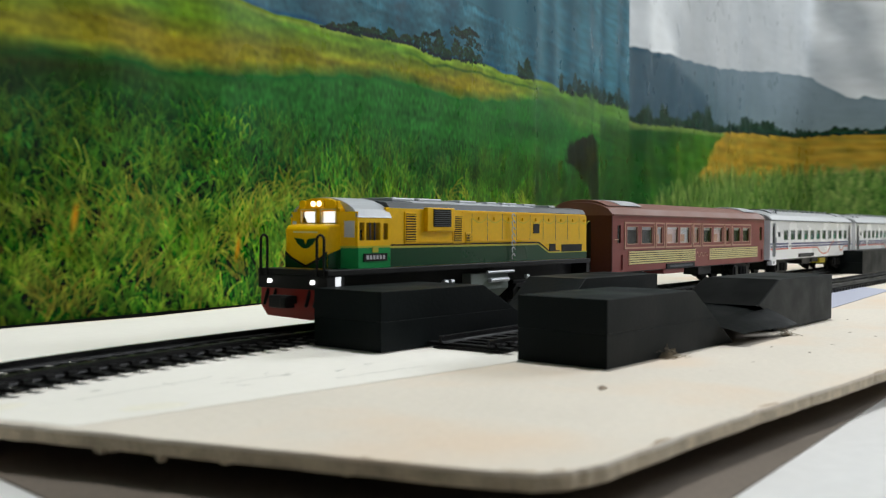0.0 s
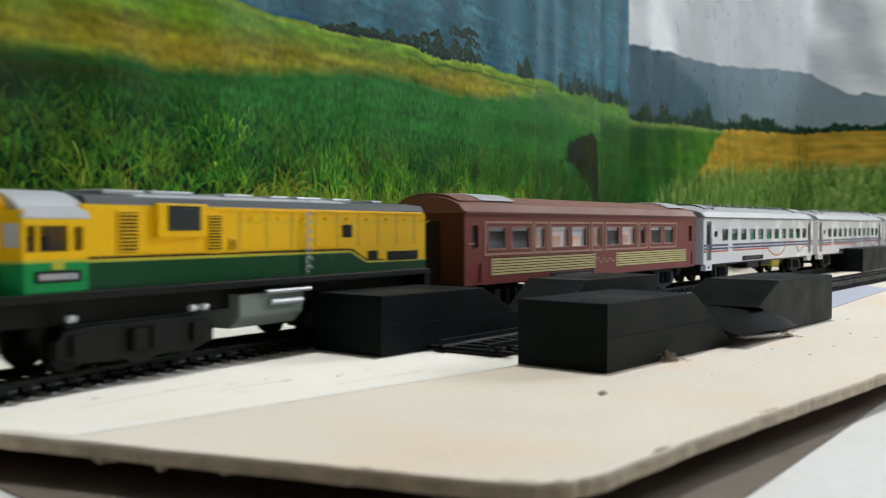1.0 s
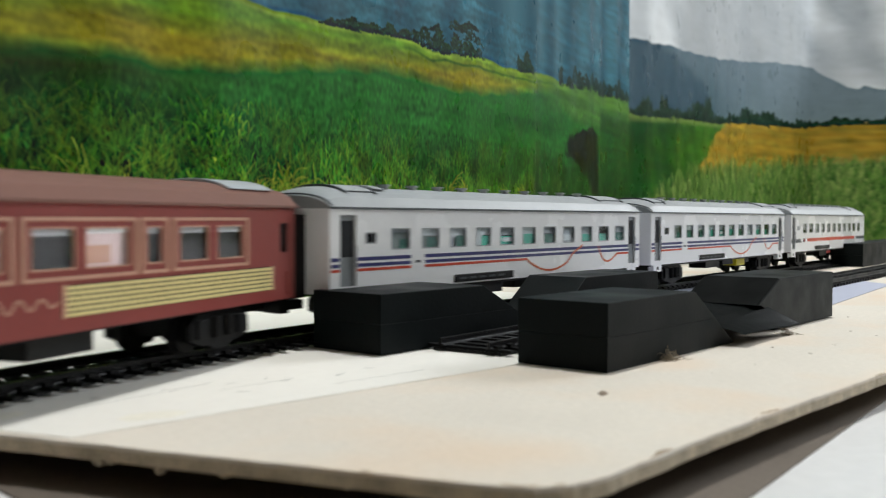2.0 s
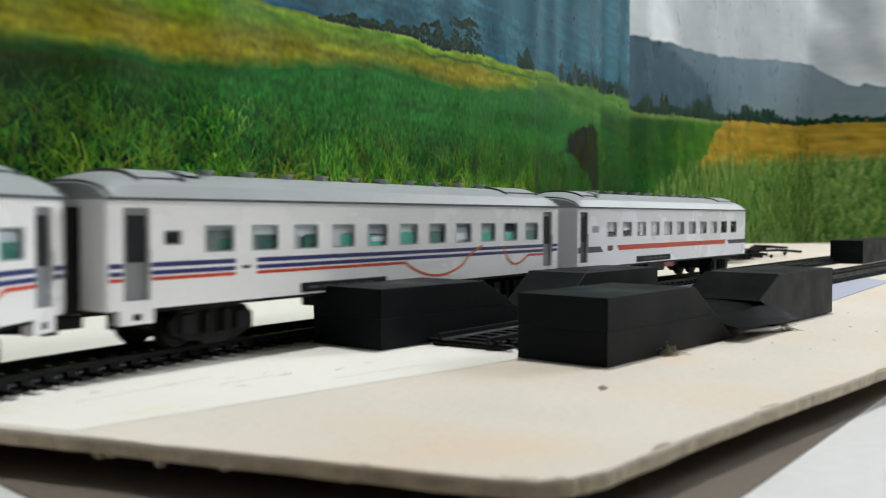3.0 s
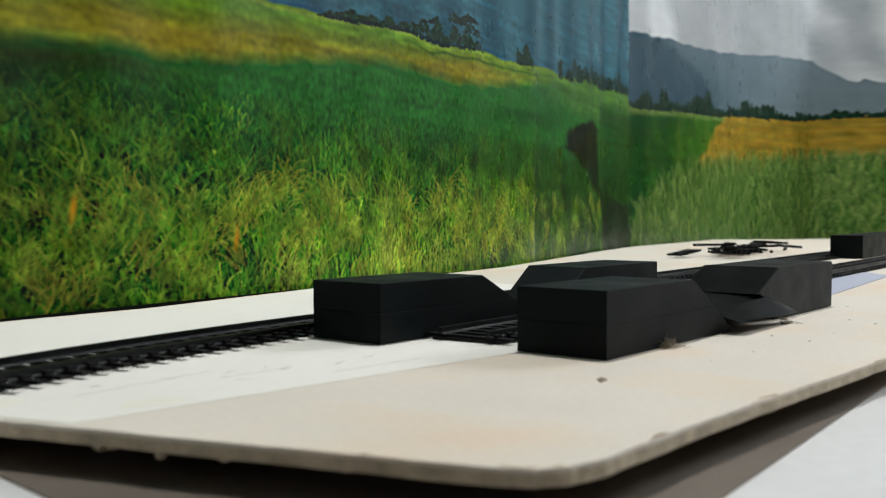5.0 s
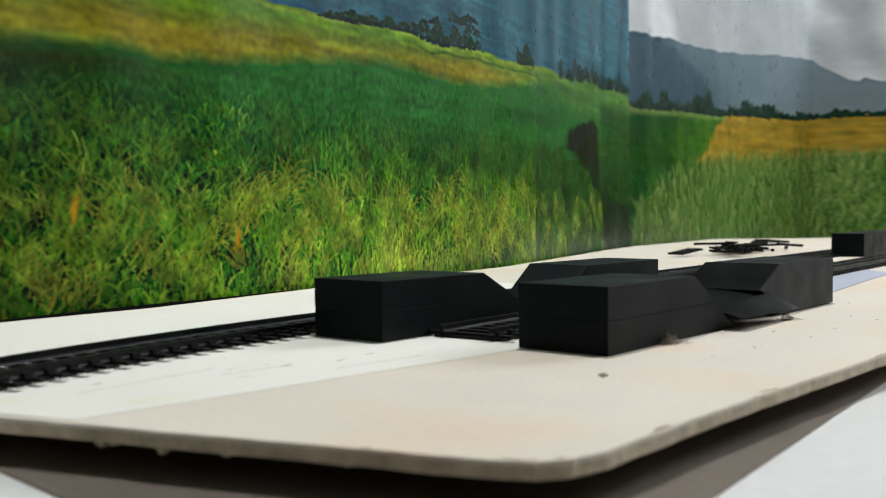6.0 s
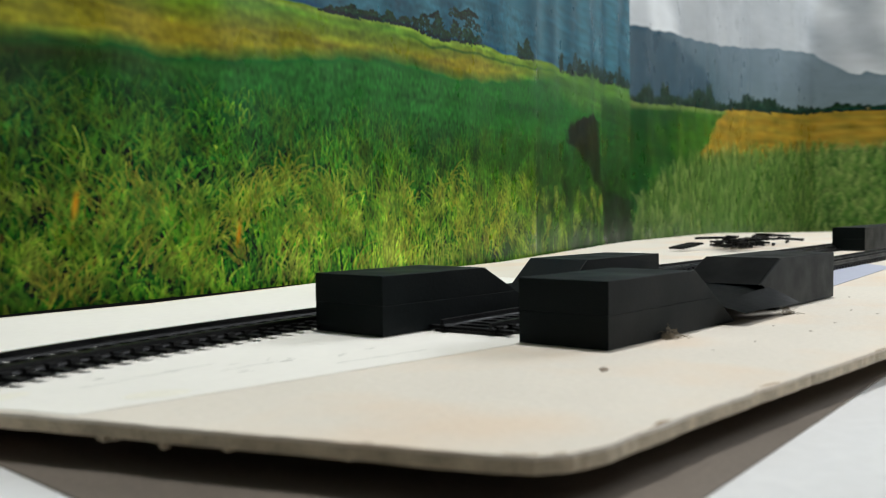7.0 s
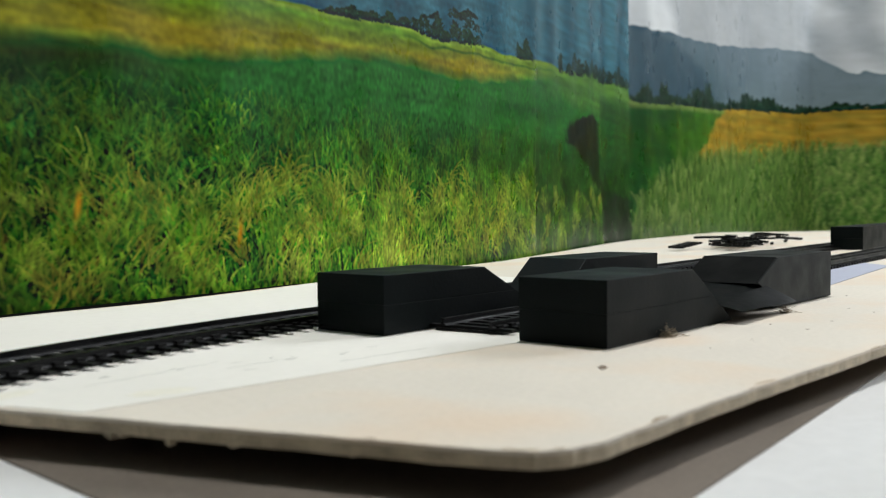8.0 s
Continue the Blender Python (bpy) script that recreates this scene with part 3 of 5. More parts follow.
    p.stamp(np.repeat(cu, c) + r.normal(0, 0.0034, m * c), np.repeat(cz, c) + r.normal(0, 0.0042, m * c), r.uniform(0.003, 0.011, m * c), r.uniform(0.0006, 0.0016, m * c),
            0.3 * side + r.normal(0, 0.5, m * c), 0.3 * side + r.normal(0, 0.35, m * c), ears[hue] * r.uniform(0.55, 1.1, (m * c, 1)) * np.repeat(np.interp(cu, [0.45, 0.53, 0.60], [0.5, 0.75, 1.0]), c)[:, None], r.uniform(0.25, 0.65, m * c), 0.65, 36)
    # soft bright clumps higher up, where the ripe heads catch the light
    m = plumes * 2
    cu, cz = r.uniform(u_lo, u_hi, m), 0.020 + 0.072 * r.beta(1.3, 1.7, m)
    ok = (furrow(cu, cz) < -0.01) & (cu < 1.15)
    cu, cz = cu[ok], cz[ok]
    m, c = len(cu), 16
    keep = np.repeat(np.interp(cu, [0.45, 0.50, 0.56, 0.8, 1.15], [0.35, 0.7, 1.0, 0.8, 0.5]) * np.clip(1.15 - cz / 0.11, 0.2, 1), c)
    hue = np.repeat(r.integers(0, 4, m), c)
    heads = np.array([lin(q) for q in ((96, 142, 44), (126, 152, 50), (80, 132, 52), (112, 134, 36))])
    p.stamp(np.repeat(cu, c) + r.normal(0, 0.0042, m * c), np.repeat(cz, c) + r.normal(0, 0.0036, m * c), r.uniform(0.004, 0.011, m * c), r.uniform(0.0010, 0.0024, m * c),
            r.normal(0, 0.55, m * c), r.normal(0, 0.4, m * c), heads[hue] * r.uniform(0.6, 1.15, (m * c, 1)), r.uniform(0.12, 0.36, m * c) * keep, 0.75, 30)
    p.mottle(0.0035, 0.0035, 0.16, seed + 6, low)
    p.mottle(0.0009, 0.0012, 0.12, seed + 7, np.clip((gold_low(p.uu) - p.zz) / 0.004, 0, 1))


banner = thing("landscape_banner", "large glossy printed banner of green rice terraces and hills", "banner", kind="structure")
Z0 = FLOOR * MM

# the slope nearest the viewer's side of the seam
near = Print(0.42, 0.98, 0.00045, Z0, 0.19, 0.00045, 1)
for p_su, p_sz, dep, sd in ((0.020, 0.0015, 0.10, 21), (0.004, 0.0012, 0.09, 22), (0.0012, 0.0010, 0.07, 23)):
    near.mottle(p_su, p_sz, dep, sd, np.where(near.zz > gold_low(near.uu), 1.0, 0.5))
near.tint((46, 44, 14), np.clip((0.63 - near.uu) / 0.1, 0, 1) * np.clip(1 - np.abs(near.zz - gold_low(near.uu) + 0.004) / 0.009, 0, 1) * 0.75)
rice_field(near, 21000, 0.40, 0.99, 31, 1.0, 270)
# a deep shaded band under the gold and a darker foot at one end of the slope
wide = np.clip((0.60 - near.uu) / 0.10, 0, 1)
near.tint((16, 36, 12), 0.62 * wide * np.clip(1 - np.abs(near.zz - gold_low(near.uu) + 0.008 - 0.003 * wob(near.uu, near.zz, 70, 2.0)) / 0.011, 0, 1))
near.img = near.img * (1 - 0.5 * np.clip((0.545 - near.uu) / 0.08, 0, 1) * np.clip((0.085 - near.zz) / 0.03, 0, 1))[..., None]
for ou, oz in ((0.469, 0.061), (0.528, 0.0405), (0.617, 0.0265)):      # three withered orange leaves
    near.tint((196, 128, 26), 0.75 * np.exp(-((near.uu - ou - 0.15 * (near.zz - oz)) / 0.0016) ** 2 - ((near.zz - oz) / 0.005) ** 2))
ridge_trees(near, [(u, float(ridge(u)) - 0.001, h, w, n) for u, h, w, n in [(0.69 + 0.0085 * k, 0.003 + 0.004 * ((k * 7) % 5) / 4, 0.020, 200) for k in range(10)]
                   + [(0.777, 0.011, 0.012, 160), (0.788, 0.013, 0.014, 200), (0.802, 0.016, 0.016, 260), (0.815, 0.010, 0.018, 200), (0.830, 0.014, 0.022, 300), (0.848, 0.010, 0.020, 220), (0.860, 0.007, 0.016, 120), (0.945, 0.012, 0.022, 260), (0.958, 0.016, 0.018, 260), (0.968, 0.008, 0.016, 140)]
                   ], (24, 52, 34), 41)
ridge_trees(near, [(u, z, h, w, n) for u, z, h, w, n in ((0.834, 0.163, 0.008, 0.030, 260), (0.845, 0.168, 0.005, 0.022, 160), (0.853, 0.159, 0.006, 0.020, 140), (0.806, 0.158, 0.006, 0.018, 120))], (20, 46, 34), 42)
land = np.clip((ridge(near.uu) - near.zz) / 0.002, 0, 1)[..., None]
near.img = crisp(soften(near.img, 0.8, 0.8), 3.0, 1.0) * (1 + land * np.array([0.04, 0.15, -0.22]))
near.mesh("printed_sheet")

# farther along, up to the seam
mid = Print(0.98, SEAM, 0.0009, Z0, 0.30, 0.0007, 2)
for p_su, p_sz, dep, sd in ((0.030, 0.0015, 0.09, 51), (0.006, 0.0014, 0.08, 52)):
    mid.mottle(p_su, p_sz, dep, sd)
rice_field(mid, 13000, 0.97, 1.35, 61, 1.0, 30)
ridge_trees(mid, [(u, float(ridge(u)) - 0.003, h, w, 200) for u, h, w in ((1.062, 0.022, 0.016), (1.09, 0.010, 0.03), (1.115, 0.020, 0.032), (1.145, 0.015, 0.034), (1.175, 0.017, 0.036), (1.20, 0.012, 0.03), (1.225, 0.016, 0.03), (1.25, 0.018, 0.034), (1.275, 0.015, 0.03), (1.296, 0.023, 0.028), (1.315, 0.012, 0.03), (1.335, 0.010, 0.03))], (20, 44, 32), 71)
land = np.clip((ridge(mid.uu) - mid.zz) / 0.002, 0, 1)[..., None]
mid.img = crisp(soften(mid.img, 0.6, 0.7), 2.5, 0.6) * (1 + land * np.array([-0.08, 0.0, -0.12]))
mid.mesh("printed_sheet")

# past the seam
far = Print(SEAM, 2.42, 0.0032, Z0, 0.46, 0.0012, 3)
below = np.clip((field_r(far.uu) - far.zz) / 0.005, 0, 1)
far.mottle(0.05, 0.002, 0.08, 81, below)
far.mottle(0.010, 0.0030, 0.09, 82, 0.25 + 0.75 * below)
r_ = np.random.default_rng(83)
n_ = 9000
gu, gz = r_.uniform(1.36, 2.42, n_), -0.012 + 0.15 * r_.beta(1.0, 1.3, n_)
ok_ = (gu > diag_u(gz) + 0.008) & (gz < np.interp(gu, [1.6, 1.77, 2.3], [0.10, 0.115, 0.15]))
gu, gz = gu[ok_], gz[ok_]
n_ = len(gu)
pale = np.array([lin(c) for c in ((52, 90, 32), (72, 108, 42), (94, 124, 56), (122, 142, 76), (36, 70, 26))])
# strokes brighten along the length too, for the same painted sheen
far.stamp(gu, gz, r_.uniform(0.010, 0.030, n_), r_.uniform(0.002, 0.006, n_), r_.normal(0, 0.35, n_), r_.normal(0, 0.4, n_), pale[r_.integers(0, 5, n_)] * np.interp(gu, [1.36, 1.7, 2.1], [1.0, 1.1, 1.35])[:, None], r_.uniform(0.2, 0.55, n_))
ridge_trees(far, [(1.37 + 0.017 * k, float(field_r(1.37 + 0.017 * k)) - 0.004, 0.008 + 0.008 * ((k * 5) % 6) / 5, 0.034, 110) for k in range(58)] + [(u, float(field_r(u)) - 0.005, h, w, 300) for u, h, w in ((1.41, 0.024, 0.05), (1.48, 0.026, 0.05), (1.62, 0.026, 0.07), (1.67, 0.034, 0.06), (1.90, 0.026, 0.10), (1.98, 0.022, 0.08))], (26, 48, 34), 91)
far.img = crisp(soften(far.img, 0.6, 0.7), 2.5, 0.4)
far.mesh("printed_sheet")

# black hem along the lower edge of the banner
hu = np.linspace(0.30, 0.66, 60)
hem = B()
hl, hh_ = ([hem.verts.new(Vector(c) * 1000) for c in banner_point(hu, np.full(60, z), 0.0008)] for z in (Z0 + 0.001, -0.0006))
for k in range(59):
    hem.faces.new((hl[k], hl[k + 1], hh_[k + 1], hh_[k]))
bmesh.ops.solidify(hem, geom=hem.faces[:], thickness=0.5)
part("hem", hem, M_BLACK, banner, "black hem at the foot of the banner")

# plain stretches out of the printed view
edge_l = Print(-0.5, 0.42, 0.02, Z0, 0.46, 0.01, 4)
edge_l.mesh("printed_sheet")
top_l = Print(0.42, 0.98, 0.01, 0.19, 0.46, 0.005, 5)
top_l.mesh("printed_sheet")
top_m = Print(0.98, SEAM, 0.01, 0.30, 0.46, 0.01, 7)
top_m.mesh("printed_sheet")
edge_r = Print(2.42, float(chord[-1]) - 0.01, 0.02, Z0, 0.46, 0.01, 6)
edge_r.mesh("printed_sheet")

# ---- track ----
RAIL_TOP = 3.9
def rail_profile(yc):
    return [(yc - 1.3, 1.8), (yc + 1.3, 1.8), (yc + 1.2, 2.1), (yc + 0.4, 2.4), (yc + 0.4, 3.4), (yc + 0.65, 3.6), (yc + 0.65, RAIL_TOP), (yc - 0.65, RAIL_TOP), (yc - 0.65, 3.6), (yc - 0.4, 3.4), (yc - 0.4, 2.4), (yc - 1.2, 2.1)]


SLEEPER = mesh_of("sleeper", box(box(prism(B(), [(-1.35, 0.95), (1.35, 0.95), (1.15, 1.8), (-1.15, 1.8)], "y", -15, 15), -1.2, 1.2, -10, -7, 0, 0.95), -1.2, 1.2, 7, 10, 0, 0.95), M_BLACK)
CLIP = mesh_of("rail_clip", box(box(B(), -1.3, 1.3, -10.6, -8.9, 1.7, 2.7), -1.3, 1.3, 8.9, 10.6, 1.7, 2.7), M_BLACK)
PITCH = 6.72


# The main line by length along it (mm): straight, an easement, a quarter circle, then straight on past the camera.
LINE_S = np.arange(2000.0, -3400.0, -2.0)
_soft = lambda at: 1 / (1 + np.exp(np.clip((LINE_S - at) / 6, -50, 50)))
_turn = np.minimum(np.cumsum(2 * (_soft(251.2) / 969 + _soft(155.2) * (1 / 327.3 - 1 / 969))) - 0.018, math.pi / 2)
_x, _y = 2000 - np.cumsum(2 * np.cos(_turn)), -np.cumsum(2 * np.sin(_turn))
LINE_S, _turn, _x, _y = LINE_S[::-1], _turn[::-1], _x[::-1], _y[::-1]
_y = _y + 212.7 - np.interp(200, LINE_S, _y)


def main_line(q):
    """Place and heading of the main line at length q."""
    return float(np.interp(q, LINE_S, _x)), float(np.interp(q, LINE_S, _y)), float(np.interp(q, LINE_S, _turn))


def on_track(q, length):
    """The pose of a vehicle whose front is at length q, riding the line on its two trucks."""
    a, b = (Vector((*main_line(q + o)[:2], 0)) for o in (30, length - 30))
    d = (b - a).normalized()
    o = a - d * 30
    return pose(o.x * MM, o.y * MM, 0, 0, 0, math.degrees(math.atan2(d.y, d.x)))


def track(q0, q1, line, apart, label, z=0.17):
    """A piece of track from length q0 to q1 along a line: two rails on a row of sleepers."""
    x0, y0, _ = line(q0)
    root = thing("model_track", label, "track", group="track pieces", m=pose(x0 * MM, y0 * MM, z * MM))
    n = int((q1 - q0) / PITCH)
    for side in (-8.65, 8.65):
        bm, rings = B(), []
        for k in range(17):
            x, y_, a = line(q0 + 0.3 + (q1 - q0 - 0.6) * k / 16)
            rings.append([bm.verts.new((x - x0 - y * math.sin(a), y_ - y0 + y * math.cos(a), zz)) for y, zz in rail_profile(side)])
        for p, q in zip(rings[:-1], rings[1:]):
            for k in range(12):
                bm.faces.new((p[k], p[(k + 1) % 12], q[(k + 1) % 12], q[k]))
        bm.faces.new(rings[0]), bm.faces.new(rings[-1][::-1])
        part("rail", bm, M_RAIL, root, "dark metal rail")
    if apart:
        for k in range(n):
            x, y, a = line(q0 + (k + 0.5) * PITCH)
            o = piece("sleeper", SLEEPER, root, (x - x0, y - y0, 0))
            o.rotation_euler.z = a
            piece("rail_clip", CLIP, o, (0, 0, 0))
    else:
        bm = B()
        for k in range(n):
            x, y, a = line(q0 + (k + 0.5) * PITCH)
            one = prism(B(), [(-1.35, 0), (1.35, 0), (1.15, 1.8), (-1.15, 1.8)], "y", -15, 15)
            one.transform(Matrix.Translation((x - x0, y - y0, 0)) @ Matrix.Rotation(a, 4, "Z"))
            me = bpy.data.meshes.new("sleeper_shape")
            one.to_mesh(me)
            one.free()
            bm.from_mesh(me)
            bpy.data.meshes.remove(me)
        tagged(part("sleeper_row", bm, M_BLACK, root), kind="stuff")
    return root


for k in range(16):
    q = -2211.5 + k * 228.5
    track(q, q + 228.5, main_line, 0 <= k - 9 <= 3, "black model railway track with two rails on sleepers")
siding = lambda q: (q, 155.5 - 0.026 * (q - 232), -0.026)
for k in range(3):
    o = track(232 + 228.5 * k, 460.5 + 228.5 * k, siding, k == 0, "black siding track between the two platforms")
    # added black strip, so the gaps between sleepers look dark from low down
    part("track_bed", prism(B(), [(1.5, -12.0), (227, -18.0), (227, 6.0), (1.5, 12.0)], "z", 0.02, 0.9), M_BLACK, o, "black strip added to fill the gaps between the sleepers")


# ---- black platforms with sloping ends ----
def platform(x, y, yaw, length, width, height, ramp_start, ramp_end, label, z=0.36):
    """Two stacked layers of black card; ramp lengths at its low ends along +x and -x."""
    root = thing("model_platform", label, "platform", group="platforms", m=pose(x * MM, y * MM, z * MM, 0, 0, yaw))
    mid = height * 0.5
    def prof(z0, z1, inset):
        h = height
        a0, a1 = ramp_start * z0 / h, ramp_start * z1 / h
        b0, b1 = ramp_end * z0 / h, ramp_end * z1 / h
        return [(a0 + inset, z0), (length - b0 - inset, z0), (length - b1 - inset, z1), (a1 + inset, z1)]
    part("lower_layer", prism(B(), prof(0, mid - 0.02, 0.08), "y", 0.08, width - 0.08), M_BLOCK, root, bevel=0.14)
    part("upper_layer", prism(B(), prof(mid, height, 0.0), "y", 0, width), M_BLOCK, root, bevel=0.2)
    part("glue_joint", box(B(), 1.6 + ramp_start * 0.5, length - 1.6 - ramp_end * 0.5, 1.2, width - 1.2, mid - 0.3, mid + 0.05), M_BLACK, root)
    return root


platform(224.5, 106.0, -4.2, 82, 28, 18.1, 0, 30, "black card model platform with a sloping end", 0.0)
platform(213.8, 171.8, -4.2, 85, 28, 17.6, 0, 36, "black card model platform beside the main track")
platform(303.0, 165.0, -4.2, 83, 26, 17.2, 24, 0, "black card model platform beside the main track")
platform(848, 170, -1.0, 250, 26, 19.5, 0, 0, "far black card model platform beside the main track", 0.0)

# the platform whose ramp sheet has come away: a full lower layer, a short sloping upper layer
worn = thing("model_platform", "black card model platform with a peeling ramp sheet", "platform", group="platforms", m=pose(0.302, 0.1012, 0, 0, 0, -4.0))
part("lower_layer", prism(B(), [(44, 0.1), (107.0, 0.1), (107.0, 9.6), (44, 9.6)], "y", 0.5, 27.5), M_BLOCK, worn, bevel=0.3)
part("ramp_support", prism(B(), [(4, 0.1), (43.9, 0.1), (43.9, 9.2), (30, 9.2), (4, 6.8)], "y", 17.5, 27.4), M_BLACK, worn)
part("upper_layer", prism(B(), [(27.0, 10.0), (107.5, 9.6), (107.5, 18.4), (47.0, 18.4)], "y", 0, 28), M_BLOCK, worn, bevel=0.3)
M_CARDSIDE = mat("grey_card_side", srgb(30, 34, 35), 0.6, var=0.2, size=0.01, bump=0.15, spec=0.16)
part("side_sheet", prism(B(), [(46, 0.4), (107.0, 0.4), (107.2, 18.1), (47.2, 18.1), (28.2, 10.4), (33, 8.6), (42, 3.2)], "y", -0.25, -0.01), M_CARDSIDE, worn, "worn grey side of the card")
M_RAMP = mat("matt_black_ramp", srgb(4, 6, 6), 0.8, var=0.2, size=0.01, bump=0.15, spec=0.08)
part("ramp_face", prism(B(), [(27.0, 10.2), (46.8, 18.38), (46.5, 18.6), (26.4, 10.3)], "y", 0.3, 27.6), M_RAMP, worn, "matt black ramp face")
flap = B()
secs = []
for k in range(13):
    t = k / 12
    lip = max(t - 0.70, 0) / 0.30
    secs.append([flap.verts.new((-7 + q * (33.5 + 15 * t * t), 27 - 36 * t + 0.8 * math.sin(q * 3), 10.15 - 6.4 * (t ** 1.3 * (1 - q) + q * lip ** 1.2) + 0.3 * math.sin(q * 5 + 1) * t)) for q in (j / 8 for j in range(9))])
for a, b in zip(secs[:-1], secs[1:]):
    for k in range(8):
        flap.faces.new((a[k], a[k + 1], b[k + 1], b[k]))
bmesh.ops.solidify(flap, geom=flap.faces[:], thickness=0.6)
part("ramp_sheet", flap, M_BLOCK, worn, "bent black ramp sheet", smooth=False)

# heap of spare track parts beyond the main track
SLEEPER_BIT = mesh_of("sleeper", box(B(), -1.2, 1.2, -7, 7, 0.1, 1.9), M_BLACK)
heap = thing("track_parts_heap", "small heap of loose black track parts", "track parts", m=pose(0.905, 0.283, 0.01 * MM))
rng = random.Random(9)
for k in range(34):
    o = part("track_strip", box(B(), -rng.uniform(5, 22), rng.uniform(5, 22), -1.3, 1.3, 0, 2.2), M_BLACK, heap)
    o.matrix_local = pose(rng.gauss(0, 44) * MM, rng.gauss(0, 13) * MM, (0.2 + 0.26 * k) * MM, rng.uniform(-5, 5), rng.uniform(-4, 4), rng.gauss(-10, 28))
    if k % 3 == 0:
        for j in range(-3, 4):
            piece("sleeper", SLEEPER_BIT, o, (j * 6.5, 0, 0))

# ---- litter on the board ----
def tuft(name, x, y, size, n, material, label, seed):
    r = random.Random(seed)
    bm = B()
    for _ in range(n):
        p = Vector((r.gauss(0, 0.5), r.gauss(0, 0.5), abs(r.gauss(0, 0.35)))) * size
        for _ in range(5):
            q = p + Vector((r.gauss(0, 0.4), r.gauss(0, 0.4), r.gauss(0, 0.25))) * size
            q.z = max(q.z, 0.05)
            rod(bm, p, q, 0.06, 4)
            p = q
    o = solid(name, bm, material, label, "lint")
    o.location = (x * MM, y * MM, 0.05 * MM)


tuft("lint_tuft", 257, 102.5, 2.2, 60, M_DUST, "tuft of grey lint against the platform", 1)
tuft("lint_tuft", 336, 91.5, 2.0, 36, M_DUST, "tuft of grey lint against the platform", 2)


def chip(x, y, a, b, turn, material, label, seed):
    r = random.Random(seed)
    pts = [(a * math.cos(k * math.tau / 11) * r.uniform(0.6, 1.15), b * math.sin(k * math.tau / 11) * r.uniform(0.6, 1.2)) for k in range(11)]
    o = solid("wood_chip", prism(B(), pts, "z", 0, min(a, b) * 0.22), material, label, "chip")
    o.matrix_world = pose(x * MM, y * MM, 0.02 * MM, 0, 0, turn)


r = random.Random(77)
for k in range(15):
    x = 150 + 260 * r.random() ** 1.2
    y = float(np.interp(x, [134, 170, 208, 262, 400], [63.4, 60.2, 55.5, 48.5, 33.0])) + 0.15 + 1.2 * r.random() ** 2
    a_, b_ = r.uniform(0.6, 4.5), r.uniform(0.15, 0.6)
    pts = [(a_ * r.uniform(0.6, 1.2) * math.cos(a), b_ * r.uniform(0.5, 1.3) * math.sin(a)) for a in (j * math.tau / 14 for j in range(14))]
    o = solid("worn_patch", prism(B(), pts, "z", 0, 0.02), M_WORN, "brown worn patch on the plywood rim", "stain", group="worn patches")
    o.matrix_world = pose(x * MM, y * MM, 0.006 * MM, 0, 0, -7 + r.uniform(-9, 9))
for k in range(9):
    y = 64.5 + 34 * r.random() ** 1.5
    x = float(np.interp(y, [63.4, 65.6, 69.5, 76, 100], [134, 127, 122.5, 119.5, 113.4])) + 0.5 + 0.8 * r.random()
    pts = [(r.uniform(0.5, 1.3) * math.cos(a), r.uniform(0.15, 0.5) * math.sin(a)) for a in (j * math.tau / 14 for j in range(14))]
    o = solid("worn_patch", prism(B(), pts, "z", 0, 0.02), M_WORN, "brown worn patch on the plywood rim", "stain", group="worn patches")
    o.matrix_world = pose(x * MM, y * MM, 0.006 * MM, 0, 0, 104 if y > 72 else 150)
for k in range(12):
    t = r.random()
    x, y, ln = 124 + 70 * t + r.gauss(0, 4), 183 - 26 * t + r.gauss(0, 3), r.uniform(0.6, 4.0)
    o = solid("pencil_mark", prism(B(), [(0, 0), (ln * 0.5, r.uniform(-0.3, 0.5)), (ln, 0.2), (ln * 0.9, 0.5), (ln * 0.4, r.uniform(0.5, 0.9)), (0, 0.2)], "z", 0, 0.01), M_PENCIL, "faint pencil mark on the sheet", "mark", group="pencil marks")
    o.matrix_world = pose(x * MM, y * MM, 0.165 * MM, 0, 0, r.gauss(-8, 22))
for x, y, ln, turn in ((118, 176, 38, 2), (150, 168, 22, -6), (172, 152, 30, -9)):
    pts = [(ln * k / 12, 0.25 * math.sin(k * 1.7)) for k in range(13)]
    o = solid("crease", prism(B(), pts + [(a, b + 0.28 + 0.1 * math.sin(a)) for a, b in pts[::-1]], "z", 0, 0.01), M_PENCIL, "long faint crease on the sheet", "mark", group="pencil marks")
    o.matrix_world = pose(x * MM, y * MM, 0.166 * MM, 0, 0, turn)
chip(198, 94.6, 2.9, 1.0, 20, M_CHIP, "brown wood chip on the plywood", 1)
for i, (x, y, s) in enumerate(((300, 86, 0.7), (262, 80, 0.5), (293, 73, 0.6), (318, 72, 0.5), (360, 76, 0.7), (412, 88, 0.7), (240, 84, 0.35), (352, 66, 0.5))):
    chip(x, y, s, s * 0.6, i * 40, M_CHIP, "dark crumb on the plywood", 10 + i)
for i, (x, y, a, b, turn) in enumerate(((123, 157, 7, 4.0, -20), (104, 181, 6, 3.5, 10))):
    r = random.Random(i)
    pts = [(a * math.cos(k * math.tau / 24) * r.uniform(0.85, 1.1), b * math.sin(k * math.tau / 24) * r.uniform(0.85, 1.1)) for k in range(24)]
    o = solid("glue_spot", prism(B(), pts, "z", 0, 0.012), M_STAIN, "dried glue spot on the sheet", "stain")
    o.matrix_world = pose(x * MM, y * MM, 0.17 * MM, 0, 0, turn)

